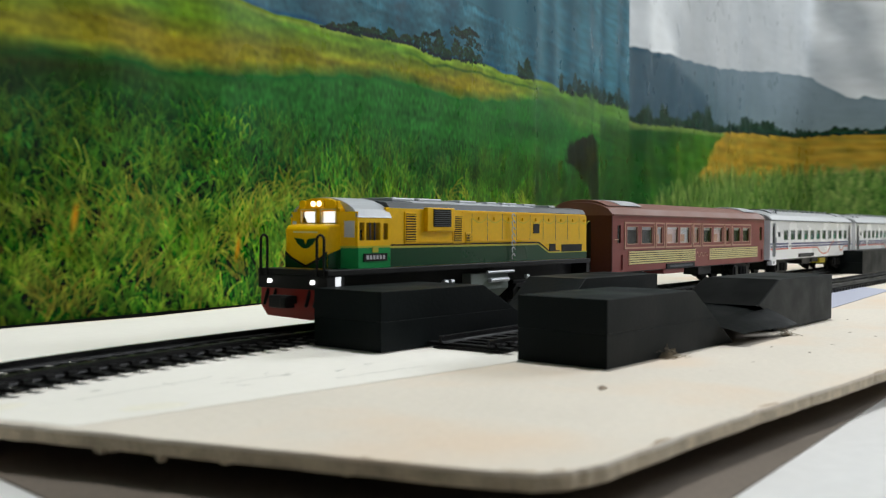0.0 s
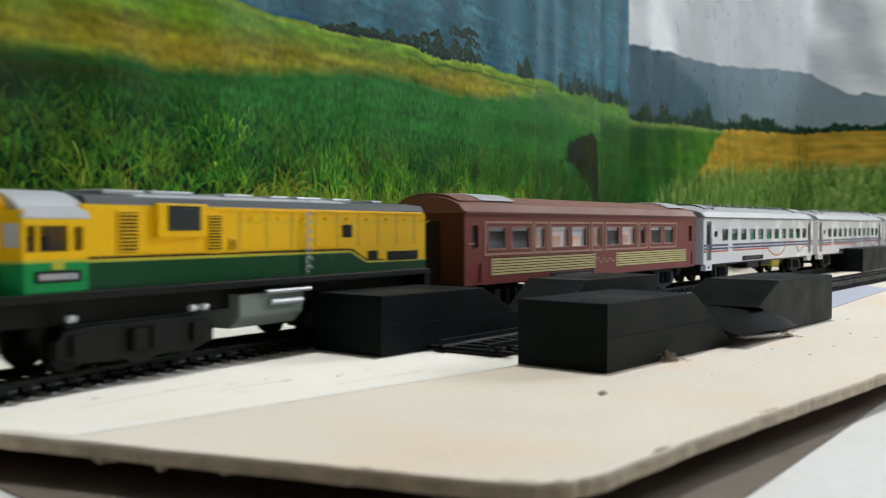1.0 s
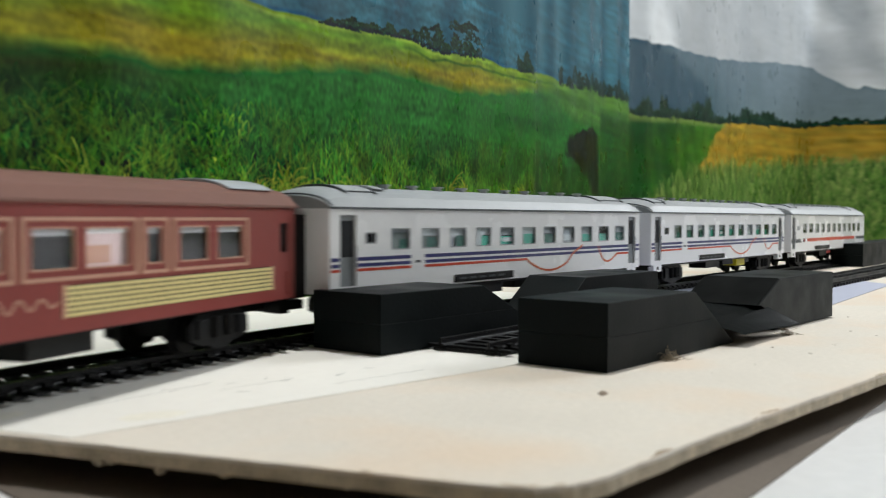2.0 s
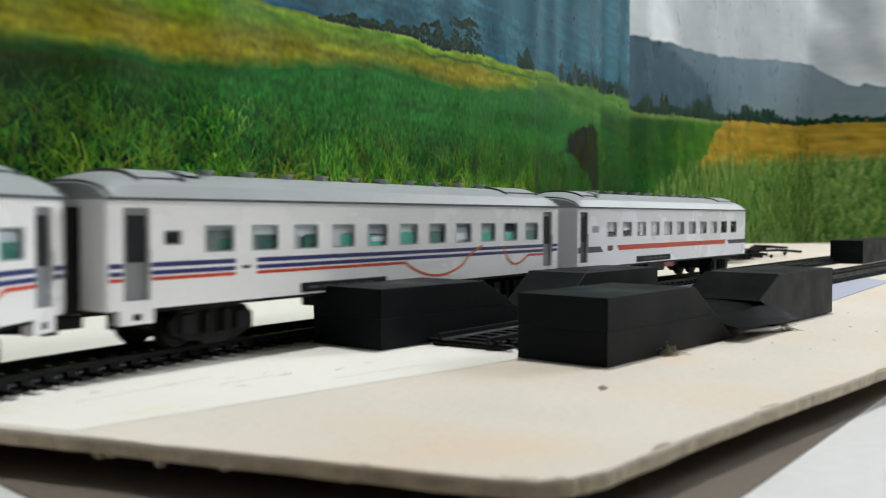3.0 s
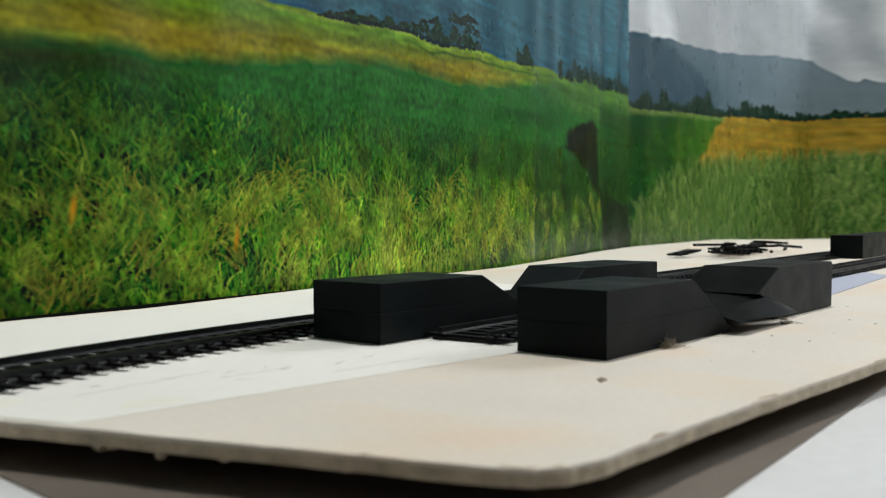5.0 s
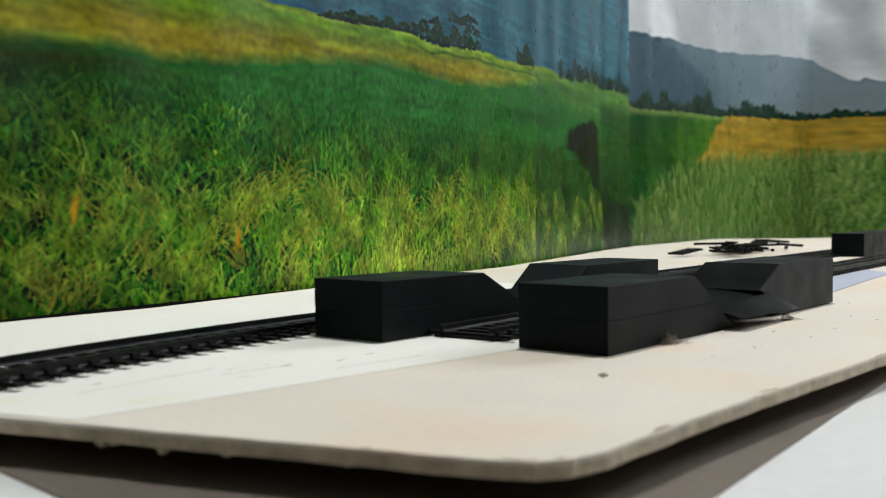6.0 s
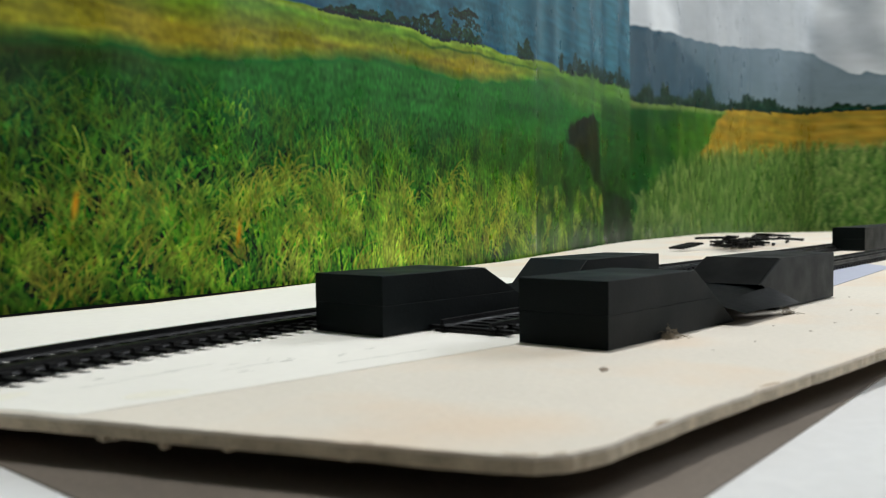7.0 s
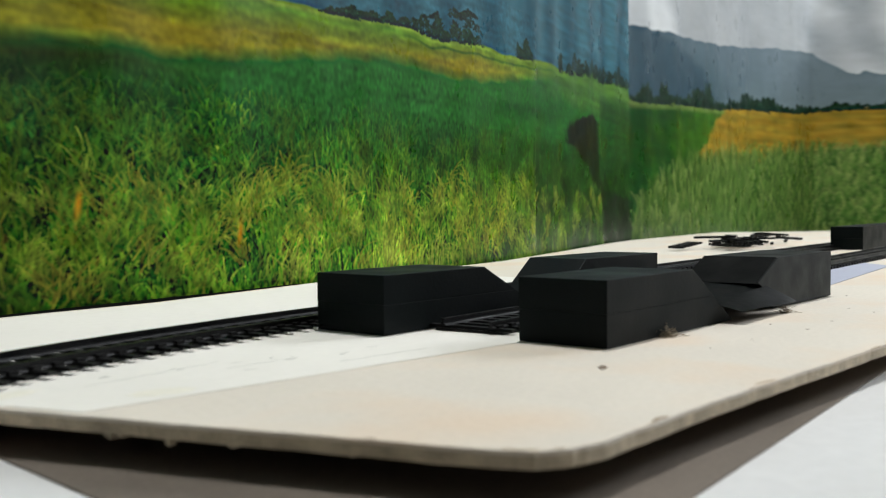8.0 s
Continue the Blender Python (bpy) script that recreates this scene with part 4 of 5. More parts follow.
# ---- rolling stock: x runs back from the front end, y across, z up from the board ----
def arc_profile(half, z0, z1, n=14, power=2.3):
    """A rounded roof section from one eave to the other."""
    pts = []
    for k in range(n + 1):
        s = -1 + 2 * k / n
        pts.append((half * s, z0 + (z1 - z0) * (1 - abs(s) ** power) ** (1 / 1.6)))
    return pts


WHEEL = mesh_of("wheel", rod(rod(B(), (0, 7.4, 0), (0, 9.6, 0), 5.4, 20), (0, 7.0, 0), (0, 7.5, 0), 6.1, 20), M_BLACK)
WHEEL_FAR = mesh_of("wheel", rod(rod(B(), (0, -9.6, 0), (0, -7.4, 0), 5.4, 20), (0, -7.5, 0), (0, -7.0, 0), 6.1, 20), M_BLACK)
AXLE = mesh_of("axle", rod(B(), (0, -11.5, 0), (0, 11.5, 0), 1.0, 8), M_BLACK)


def bogie(root, xc, base, axles, top, past=6.0):
    """A black truck: side frames with axle boxes and springs, wheels and axles."""
    bm = B()
    h = base / 2
    for s in (-1, 1):
        y0, y1 = sorted((s * 11.2, s * 13.6))
        e = h + past
        prism(bm, [(xc - e, 8.0), (xc - e, 12.0), (xc - e + 2.5, 14.4), (xc - h + 4, 15), (xc + h - 4, 15), (xc + e - 2.5, 14.4), (xc + e, 12.0), (xc + e, 8.0), (xc + h, 6.4), (xc + 5, 6.0), (xc + 3.5, 4.8), (xc - 3.5, 4.8), (xc - 5, 6.0), (xc - h, 6.4)], "y", y0, y1)
        for k in range(axles):
            ax = xc - h + base * k / (axles - 1)
            ya, yb = sorted((s * 13.6, s * 14.6))
            box(bm, ax - 2.2, ax + 2.2, ya, yb, 8.2, 13.2)
        for k in (-1, 1):
            rod(bm, (xc + k * 3.0, s * 14.2, 8.0), (xc + k * 3.0, s * 14.2, 13.6), 1.3, 8)
    box(bm, xc - h - 2, xc + h + 2, -11.2, 11.2, 8.5 if past < 5 else 10, top)
    b = part("bogie", bm, M_BLACK, root, "black plastic bogie", bevel=0.2)
    for k in range(axles):
        ax = xc - h + base * k / (axles - 1)
        piece("wheel", WHEEL, b, (ax, 0, RAIL_TOP + 0.36 + 5.4))
        piece("wheel", WHEEL_FAR, b, (ax, 0, RAIL_TOP + 0.36 + 5.4))
        piece("axle", AXLE, b, (ax, 0, RAIL_TOP + 0.36 + 5.4))
    return b


def coupler(root, x0, x1):
    bm = box(B(), min(x0, x1), max(x0, x1), -2.2, 2.2, 11.0, 14.0)
    box(bm, x1 - 1.8, x1 + 1.8, -4, 4, 10.2, 14.6)
    part("coupler", bm, M_BLACK, root, "black coupler", bevel=0.3)


def coach_shell(root, L, half, sill, eave, top, holes, paint_mat, roof_mat, dome=0.0, end_mat=None):
    """Side walls, end walls and a roof whose ends droop by dome millimetres."""
    for s in (-1, 1):
        ya, yb = sorted((s * half, s * (half - 1.1)))
        part("side_wall", wall_with_openings(B(), 0.6, L - 0.6, sill, eave, ya, yb, holes), paint_mat, root)
    for xa, xb in ((0, 1.2), (L - 1.2, L)):
        prof = [(-half + 0.6, sill), (half - 0.6, sill), (half, sill + 1), (half, eave)] + arc_profile(half, eave, top - 0.3 - dome)[::-1][1:-1] + [(-half, eave), (-half, sill + 1)]
        part("end_wall", prism(B(), prof, "x", xa, xb), end_mat or paint_mat, root, bevel=0.3)
    bm, rings = B(), []
    ends = [-0.4, 1.5, 3.5, 6, 9, 12]
    for x in ends + [L - v for v in ends[::-1]]:
        near = min(x + 0.4, L + 0.4 - x)
        z1 = top - dome * max(1 - near / 12.4, 0) ** 2
        prof = [(-half - 0.5, eave - 0.5)] + [(y * (half + 0.5) / half, z) for y, z in arc_profile(half, eave, z1)] + [(half + 0.5, eave - 0.5)]
        rings.append([bm.verts.new((x, y, z)) for y, z in prof])
    n = len(rings[0])
    for p, q in zip(rings[:-1], rings[1:]):
        for k in range(n):
            bm.faces.new((p[k], p[(k + 1) % n], q[(k + 1) % n], q[k]))
    bm.faces.new(rings[0]), bm.faces.new(rings[-1][::-1])
    part("roof", bm, roof_mat, root)
    part("floor_pan", box(B(), 1.3, L - 1.3, -half + 1.2, half - 1.2, sill - 0.6, sill + 1.0), M_BLACK, root)


def rounded_frame(xa, xb, za, zb, y0, y1, rim, r):
    """A thin frame that fills a square opening and leaves a round-cornered one."""
    hole = []
    for cx, cz, a0 in ((xb - rim - r, zb - rim - r, 0), (xa + rim + r, zb - rim - r, 90), (xa + rim + r, za + rim + r, 180), (xb - rim - r, za + rim + r, 270)):
        hole += [(cx + r * math.cos(radians(a0 + v)), cz + r * math.sin(radians(a0 + v))) for v in (0, 30, 60, 90)]
    corner = [(xb, zb), (xa, zb), (xa, za), (xb, za)]
    bm = B()
    h0, h1 = [bm.verts.new((x, y0, z)) for x, z in hole], [bm.verts.new((x, y1, z)) for x, z in hole]
    c0, c1 = [bm.verts.new((x, y0, z)) for x, z in corner], [bm.verts.new((x, y1, z)) for x, z in corner]
    for k in range(16):
        j = (k + 1) % 16
        bm.faces.new((h0[k], h0[j], h1[j], h1[k]))
    for q in range(4):
        p = (q + 1) % 4
        for hh, cc in ((h0, c0), (h1, c1)):
            for k in range(3):
                bm.faces.new((cc[q], hh[4 * q + k], hh[4 * q + k + 1]))
            bm.faces.new((cc[q], hh[4 * q + 3], hh[4 * p], cc[p]))
        bm.faces.new((c0[q], c0[p], c1[p], c1[q]))
    return bm


def window(root, xa, xb, za, zb, half, glass_mat, blinds, frame_mat=None, r=1.1, rim=0.35):
    """A pane in a round-cornered frame, on both sides of the coach, with curtains and imitated reflections behind it.
    blinds: (from, to, low, high, material) as shares of the opening, back to front; bright white ones imitate
    reflections."""
    for s in (-1, 1):
        def yy(a, b):
            return sorted((s * (half - a), s * (half - b)))
        pane = part("window", box(B(), xa + 0.1, xb - 0.1, *yy(0.25, 0.5), za + 0.1, zb - 0.1), glass_mat, root)
        pane.visible_shadow = False
        part("window_frame", rounded_frame(xa - 0.05, xb + 0.05, za - 0.05, zb + 0.05, *yy(-0.08, 0.6), rim, r), frame_mat or M_DARKGREY, pane)
        # a dark plate behind the pane stands in for the unlit interior
        part("lining", box(B(), xa - 0.3, xb + 0.3, *yy(1.7, 2.0), za - 0.3, zb + 0.3), M_INSIDE, pane, "dark plate in place of the unlit inside of the coach")
        for i, (fa, fb, ga, gb, m) in enumerate(blinds):
            w, h = xb - xa, zb - za
            part("curtain", box(B(), xa + fa * w, xb - (1 - fb) * w, *yy(1.25 - 0.15 * i, 1.36 - 0.15 * i), za + ga * h, zb - (1 - gb) * h), m, pane)


def both_sides(name, root, xa, xb, za, zb, half, proud, material, label="", bevel=0.0):
    for s in (-1, 1):
        ya, yb = sorted((s * (half - 0.3), s * (half + proud)))
        part(name, box(B(), xa, xb, ya, yb, za, zb), material, root, label, bevel)


def swoosh(root, pts, half, z_half, material):
    for s in (-1, 1):
        y = -half - 0.14 if s < 0 else half - 0.2
        part("swoosh", ribbon(B(), pts, y, z_half, 0.34), material, root, "orange-red curved line")


def gangway(root, x0, x1):
    part("gangway", box(B(), min(x0, x1), max(x0, x1), -7, 7, 15, 41), M_BLACK, root, "black folded gangway", bevel=0.4)


def under_boxes(root, spec):
    for xa, xb, y0, y1, z0, z1, m, label in spec:
        part("underfloor_box", box(B(), xa, xb, y0, y1, z0, z1), m, root, label, bevel=0.3)


W_HALF = 17.0


def white_coach(name, label, L, blue):
    root = thing(name, label, "railway coach", group="coaches of the train")
    sill, eave, top = 16.0, 43.3, 50.2
    wins = [(30.2 + k * 16.7, 40.2 + k * 16.7) for k in range(11)] if blue else [(29.5 + k * 16.6, 39.3 + k * 16.6) for k in range(11)]
    small = (17.0, 22.4)
    doors = [(4.9, 12.7), (L - 13.2, L - 5.6)] if blue else [(3.0, 10.0)]
    holes = [(a, b, 29.4, 36.4) for a, b in wins]
    holes += [(*small, 31.6, 35.2)] if blue else []
    holes += [(a, b, 18.2, 40.8) for a, b in doors]
    coach_shell(root, L, W_HALF, sill, eave, top, holes, M_WHITE, M_GREY, 3.2)
    # W pieces imitate white reflections on the panes
    T, C, W, D = M_TEAL, M_CURTAIN, M_BRIGHT, M_DEEPTEAL
    if blue:
        looks = [[(0, 1, 0, 1, M_GREYBLIND), (0, 1, 0.8, 1, C), (0.55, 1, 0, 0.5, D)], [(0, 1, 0, 1, M_GREYBLIND), (0, 1, 0.62, 1, W), (0.4, 1, 0, 0.55, D)], [(0, 1, 0.5, 1, W), (0.5, 1, 0, 0.6, D), (0, 0.3, 0, 0.6, C)], [(0, 0.6, 0, 1, W), (0, 1, 0.6, 1, W), (0.5, 1, 0, 0.55, T)],
                 [(0, 1, 0.55, 1, C), (0, 1, 0, 0.5, T), (0.3, 1, 0.2, 0.42, W)], [(0, 1, 0.6, 1, W), (0, 1, 0, 0.6, T)], [(0, 1, 0.6, 1, C), (0, 1, 0, 0.55, D)], [(0, 1, 0, 1, C), (0, 0.9, 0.15, 0.5, W)],
                 [(0, 1, 0.5, 1, C), (0, 1, 0, 0.5, T)], [(0, 1, 0, 0.5, T)], [(0, 1, 0.55, 1, C), (0, 1, 0, 0.55, D)]]
    else:
        looks = [[(0, 1, 0.35, 1, C), (0.55, 1, 0.35, 1, W)], [(0, 1, 0.4, 1, C), (0, 1, 0.4, 0.6, W)], [(0, 0.45, 0.3, 1, C), (0.5, 1, 0, 1, W)], [(0, 1, 0, 1, C), (0.4, 0.95, 0.25, 1, W)], [(0, 0.65, 0, 1, W), (0.65, 1, 0, 1, C)],
                 [(0, 1, 0, 1, C), (0, 0.5, 0.55, 1, W)], [(0, 1, 0, 1, C)], [(0, 1, 0, 1, C)], [(0, 1, 0, 1, W)], [], [(0, 1, 0.62, 0.72, C)]]
    for (a, b), blinds in zip(wins, looks):
        window(root, a, b, 29.4, 36.4, W_HALF, M_TINTED if blue else M_GLASS, blinds, M_GREY, 1.3)
    if blue:
        window(root, *small, 31.6, 35.2, W_HALF, M_TINTED, [], M_GREY, 0.5)
    for a, b in doors:
        for s in (-1, 1):
            ya, yb = sorted((s * (W_HALF - 0.9), s * (W_HALF - 1.6)))
            d = part("door", box(B(), a, b, ya, yb, 18.2, 40.8), M_DARKGREY if not blue else M_DOORGREY, root, "grey end door", bevel=0.1)
            ya, yb = sorted((s * (W_HALF - 0.7), s * (W_HALF - 1.2)))
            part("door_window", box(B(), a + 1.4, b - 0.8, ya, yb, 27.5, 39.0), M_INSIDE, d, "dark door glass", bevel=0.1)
            part("door_handle", rod(B(), (b - 0.5, s * (W_HALF + 0.3), 24), (b - 0.5, s * (W_HALF + 0.3), 31), 0.22), M_GREY, d)
            st = part("door_step", box(B(), a - 1.0, b + 1.0, *sorted((s * (W_HALF - 3), s * (W_HALF - 0.1))), 12.4, 16.0), M_WHITE, root, "white door step")
            part("step_hole", box(B(), (a + b) / 2 - 1.2, (a + b) / 2 + 1.2, *sorted((s * (W_HALF - 1), s * (W_HALF - 0.02))), 13.4, 15.0), M_BLACK, st, "dark foothold")
    if blue:
        gaps = [(0.8, doors[0][0] - 0.3), (doors[0][1] + 0.3, 40.6), (48.6, doors[1][0] - 0.3), (doors[1][1] + 0.3, L - 0.8)]
        for xa, xb in gaps:
            both_sides("stripe", root, xa, xb, 26.2, 27.4, W_HALF, 0.12, M_BLUE, "dark blue stripe")
            both_sides("stripe", root, xa, xb, 24.3, 25.4, W_HALF, 0.12, M_BLUE, "dark blue stripe")
        for xa, xb in (gaps[0], gaps[1], (48.6, 117.0), (199.0, doors[1][0] - 0.3)):
            both_sides("stripe", root, xa, xb, 22.9, 23.8, W_HALF, 0.12, M_ORANGE, "orange-red stripe")
        both_sides("emblem", root, 43.2, 46.0, 24.6, 25.5, W_HALF, 0.12, M_DARKGREY, "small dark emblem")
        dip = [(116.8 + 48 * t, 23.4 - 5.2 * math.sin(min(t * 1.25, 1) * math.pi) ** 0.8 + (4.6 * max(t - 0.72, 0) / 0.28)) for t in (k / 24 for k in range(25))]
        swoosh(root, dip, W_HALF, 0.42, M_SWOOSH)
        hook = [(180 + 19.2 * t, 27.4 - 4.0 * t - 5.6 * math.sin(math.pi * t ** 0.75)) for t in (k / 16 for k in range(17))]
        swoosh(root, hook, W_HALF, 0.42, M_SWOOSH)
    else:
        for s in (-1, 1):
            y = -W_HALF - 0.14 if s < 0 else W_HALF - 0.2
            part("stripe", prism(B(), [(42.3, 23.0), (184.0, 23.0), (187.0, 25.4), (39.8, 25.4)], "y", y, y + 0.34), M_ORANGE, root, "orange-red stripe")
            part("stripe", prism(B(), [(10.3, 22.6), (25.2, 22.6), (22.4, 25.2), (10.3, 25.2)], "y", y, y + 0.34), M_DARKGREY, root, "dark grey stripe")
            part("stripe", prism(B(), [(192.4, 22.9), (L - 0.6, 22.9), (L - 0.6, 25.2), (189.6, 25.2)], "y", y, y + 0.34), M_DARKGREY, root, "dark grey stripe")
        both_sides("stripe", root, 0.8, 2.8, 22.6, 25.2, W_HALF, 0.12, M_DARKGREY, "dark grey stripe")
        both_sides("emblem", root, 30.0, 35.2, 23.0, 25.4, W_HALF, 0.12, M_DARKGREY, "small dark emblem plate")
        both_sides("emblem", root, 31.7, 33.7, 23.4, 25.0, W_HALF, 0.2, M_SIGNRED, "small red emblem")
        both_sides("number_bar", root, 14.4, 20.8, 31.6, 34.6, W_HALF, 0.08, M_GREY, "small grey lettering bar")
        # brighter white rectangles around one window of the side
        for xa, xb, za, zb in ((156.5, 176.2, 36.9, 42.4), (156.5, 161.6, 25.6, 36.8), (172.6, 176.2, 25.6, 36.8), (156.5, 176.2, 16.4, 22.8)):
            both_sides("bright_panel", root, xa, xb, za, zb, W_HALF, 0.05, M_BRIGHT, "brighter white patch on the side")
    # roof hatches, ribs and gutter
    def cap(w, lift):
        return [(y, z + lift) for y, z in arc_profile(W_HALF, eave, top, 22) if abs(y) < w]
    for xa, xb in ((12.5, 26), (L - 36, L - 12.5)):
        part("roof_hatch", prism(B(), cap(13.5, 0.7), "x", xa, xb), M_GREY, root, bevel=0.3)
        for x in (xa - 0.9, xb + 0.1):
            part("hatch_seam", prism(B(), cap(14, 0.75), "x", x, x + 0.9), M_DARKGREY, root, "dark seam")
    part("roof_hatch", prism(B(), cap(11, 0.9), "x", 29.5, 34), M_GREY, root, bevel=0.3)
    part("hatch_seam", prism(B(), cap(11.5, 0.8), "x", 34.1, 35.2), M_DARKGREY, root, "dark seam")
    for x in (0.2, L - 1.6):
        part("roof_rib", prism(B(), [(y * 1.035, z + 0.25) for y, z in arc_profile(W_HALF, eave, top - 2.6)], "x", x, x + 1.4), M_DARKGREY, root, "dark roof end rib")
    for k in range(10):
        x = 42 + k * (L - 84) / 9
        v = rod(B(), (x, -4, 49.4), (x, -4, 51.0), 1.7, 10)
        rod(v, (x, -4, 50.9), (x, -4, 51.5), 2.3, 10)
        part("roof_vent", v, M_GREY, root)
    for s in (-1, 1):
        part("gutter", box(B(), 0, L, *sorted((s * (W_HALF + 0.2), s * (W_HALF + 0.75))), eave - 0.7, eave), M_DARKGREY, root, "dark gutter line")
        part("solebar", box(B(), 13, L - 13, *sorted((s * (W_HALF - 1.6), s * (W_HALF - 0.4))), sill - 0.9, sill - 0.05), M_BLACK, root, "black solebar under the side")
    for xc in (36, L - 36):
        bogie(root, xc, 19, 2, sill, 4.5)
    if blue:
        under_boxes(root, [(66.1, 106.1, -17.5, -6, 16.6, 19.4, M_BLACK, "black equipment strip"), (66.1, 106.1, 6, 17.5, 16.6, 19.4, M_BLACK, "black equipment strip"), (78, 100, -16.2, -6, 11.5, 16.0, M_BLACK, "black underfloor box"),
                           (112, 130, -14, -4, 12.0, 15.9, M_BLACK, "black underfloor box"), (137, 153, -13.5, -5, 10.6, 15.9, M_TANK, "yellow tank"), (154, 164, -12.5, -5, 12.0, 15.9, M_BLACK, "black underfloor box")])
    else:
        under_boxes(root, [(61.8, 103.0, -17.5, -6, 16.6, 19.4, M_BLACK, "black equipment strip"), (61.8, 103.0, 6, 17.5, 16.6, 19.4, M_BLACK, "black equipment strip"), (77.2, 98, -16.2, -6, 11.2, 16.0, M_BLACK, "black underfloor box"),
                           (97, 113, -15, -5, 12.6, 15.9, M_SIGNRED, "red underfloor box"), (112, 119, -14, -5, 12.8, 15.9, M_BLACK, "black underfloor box")])
    for k in range(5):
        both_sides("lettering_bar", root, 69 + k * 6.4, 73.6 + k * 6.4, 17.6, 18.4, 17.5, 0.05, M_DARKGREY, "grey unreadable lettering")
    gangway(root, -7.0, 0.1)
    gangway(root, L - 0.1, L + 7.0)
    coupler(root, 4, -6)
    coupler(root, L - 4, L + 6)
    return root


def maroon_coach(L):
    root = thing("maroon_coach", "maroon saloon coach with tan window frames and cream slatted panels", "railway coach", group="coaches of the train")
    sill, eave, top = 15.8, 43.4, 50.0
    wins = [(16.4, 29.0), (33.2, 46.8), (52.2, 59.4), (65.0, 80.0), (82.6, 96.6), (103.0, 110.2), (117.0, 130.0), (133.0, 147.6), (153.8, 159.8), (166.6, 179.2), (183.4, 196.0)]
    look_in = [M_INSIDE, M_INSIDE, M_CURTAIN, M_PINK, M_CURTAIN, M_PINK, M_INSIDE, M_PINK, M_INSIDE, M_INSIDE, M_INSIDE]
    doors = [(5.4, 9.8), (L - 9.8, L - 4.6)]
    holes = [(a, b, 29.0, 37.8) for a, b in wins] + [(a, b, 29.4, 38.6) for a, b in doors]
    coach_shell(root, L, W_HALF, sill, eave, top, holes, M_MAROON, M_MAROONROOF, 0.8, M_MAROONEND)
    for (a, b), m in zip(wins, look_in):
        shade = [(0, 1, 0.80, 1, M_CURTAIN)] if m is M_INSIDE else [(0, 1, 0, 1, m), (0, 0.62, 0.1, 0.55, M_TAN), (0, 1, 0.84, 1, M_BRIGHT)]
        window(root, a, b, 29.0, 37.8, W_HALF, M_GLASS, shade, M_TAN, 0.6)
    for a, b in doors:
        window(root, a, b, 29.4, 38.6, W_HALF, M_TINTED, [], M_MAROON, 0.8)
    for xa, xb in ((13.4, 49.0), (50.0, 61.6), (62.6, 99.4), (100.6, 112.6), (114.4, 150.2), (151.4, 162.0), (163.6, 198.6)):
        for s in (-1, 1):
            ya, yb = sorted((s * (W_HALF - 0.2), s * (W_HALF + 0.35)))
            part("window_surround", wall_with_openings(B(), xa, xb, 26.8, 39.9, ya, yb, [(xa + 1.0, xb - 1.0, 27.6, 39.1)]), M_TAN, root, "tan moulding")
    for xa, xb in ((18.9, 104.2), (126.7, 211.3)):
        both_sides("louvre_back", root, xa, xb, 19.0, 25.8, W_HALF, 0.06, M_BLACK, "dark louvre backing")
        for k in range(6):
            both_sides("slat", root, xa, xb, 19.15 + k * 1.12, 19.95 + k * 1.12, W_HALF, 0.35, M_CREAM, "cream slat")
        for x in (xa - 1.0, xb):
            both_sides("louvre_frame", root, x, x + 1.0, 18.9, 25.9, W_HALF, 0.3, M_TAN)
    pts = [(106.5 + 18 * t, 22.4 + 1.3 * math.sin(t * 19) * (1.1 - 0.5 * t)) for t in (k / 40 for k in range(41))]
    part("script_mark", ribbon(B(), pts, -W_HALF - 0.14, 0.22, 0.3), M_TAN, root, "tan unreadable script mark")
    part("script_mark", ribbon(B(), pts, W_HALF - 0.16, 0.22, 0.3), M_TAN, root, "tan unreadable script mark")
    both_sides("grab_plate", root, 2.2, 6.4, 31.2, 31.7, W_HALF, 0.5, M_TAN)
    for x in (8, L - 8):
        both_sides("grab_rail", root, x + 2.6, x + 3.0, 17, 24, W_HALF, 0.6, M_MAROON)
    for xa, xb in ((16.5, 41.0), (L - 31, L - 8)):
        prof = [(y, z + 0.9) for y, z in arc_profile(W_HALF, eave, top, 22) if abs(y) < 14.8]
        part("roof_unit", prism(B(), prof, "x", xa, xb), M_SILVER, root, "pale grey roof unit", bevel=0.5)
    prof = [(y, z + 0.6) for y, z in arc_profile(W_HALF, eave, top, 22) if abs(y) < 14]
    part("roof_plate", prism(B(), prof, "x", 1.0, 15.8), M_MAROONROOF, root, bevel=0.3)
    for s in (-1, 1):
        part("gutter", box(B(), 0, L, *sorted((s * (W_HALF + 0.2), s * (W_HALF + 1.1))), eave - 0.6, eave + 0.1), M_MAROONROOF, root)
    for xc in (36, L - 36):
        bogie(root, xc, 19, 2, sill, 4.5)
    under_boxes(root, [(64, 103, -17.6, -5, 15.6, 18.4, M_BLACK, "black underfloor box"), (62, 90, -16.5, -5, 13.0, 15.5, M_MAROON, "maroon underfloor box"), (120, 140, -13, -4, 10.5, 15.9, M_BLACK, "black underfloor box")])
    both_sides("lettering_bar", root, 68, 100, 16.5, 17.5, 17.6, 0.05, M_DARKGREY, "grey unreadable lettering")
    gangway(root, L - 0.1, L + 5.4)
    part("end_door", box(B(), -0.4, 0.2, -6, 6, 17, 40), M_BLACK, root, "dark end door", bevel=0.2)
    coupler(root, 4, -8)
    coupler(root, L - 4, L + 8)
    return root


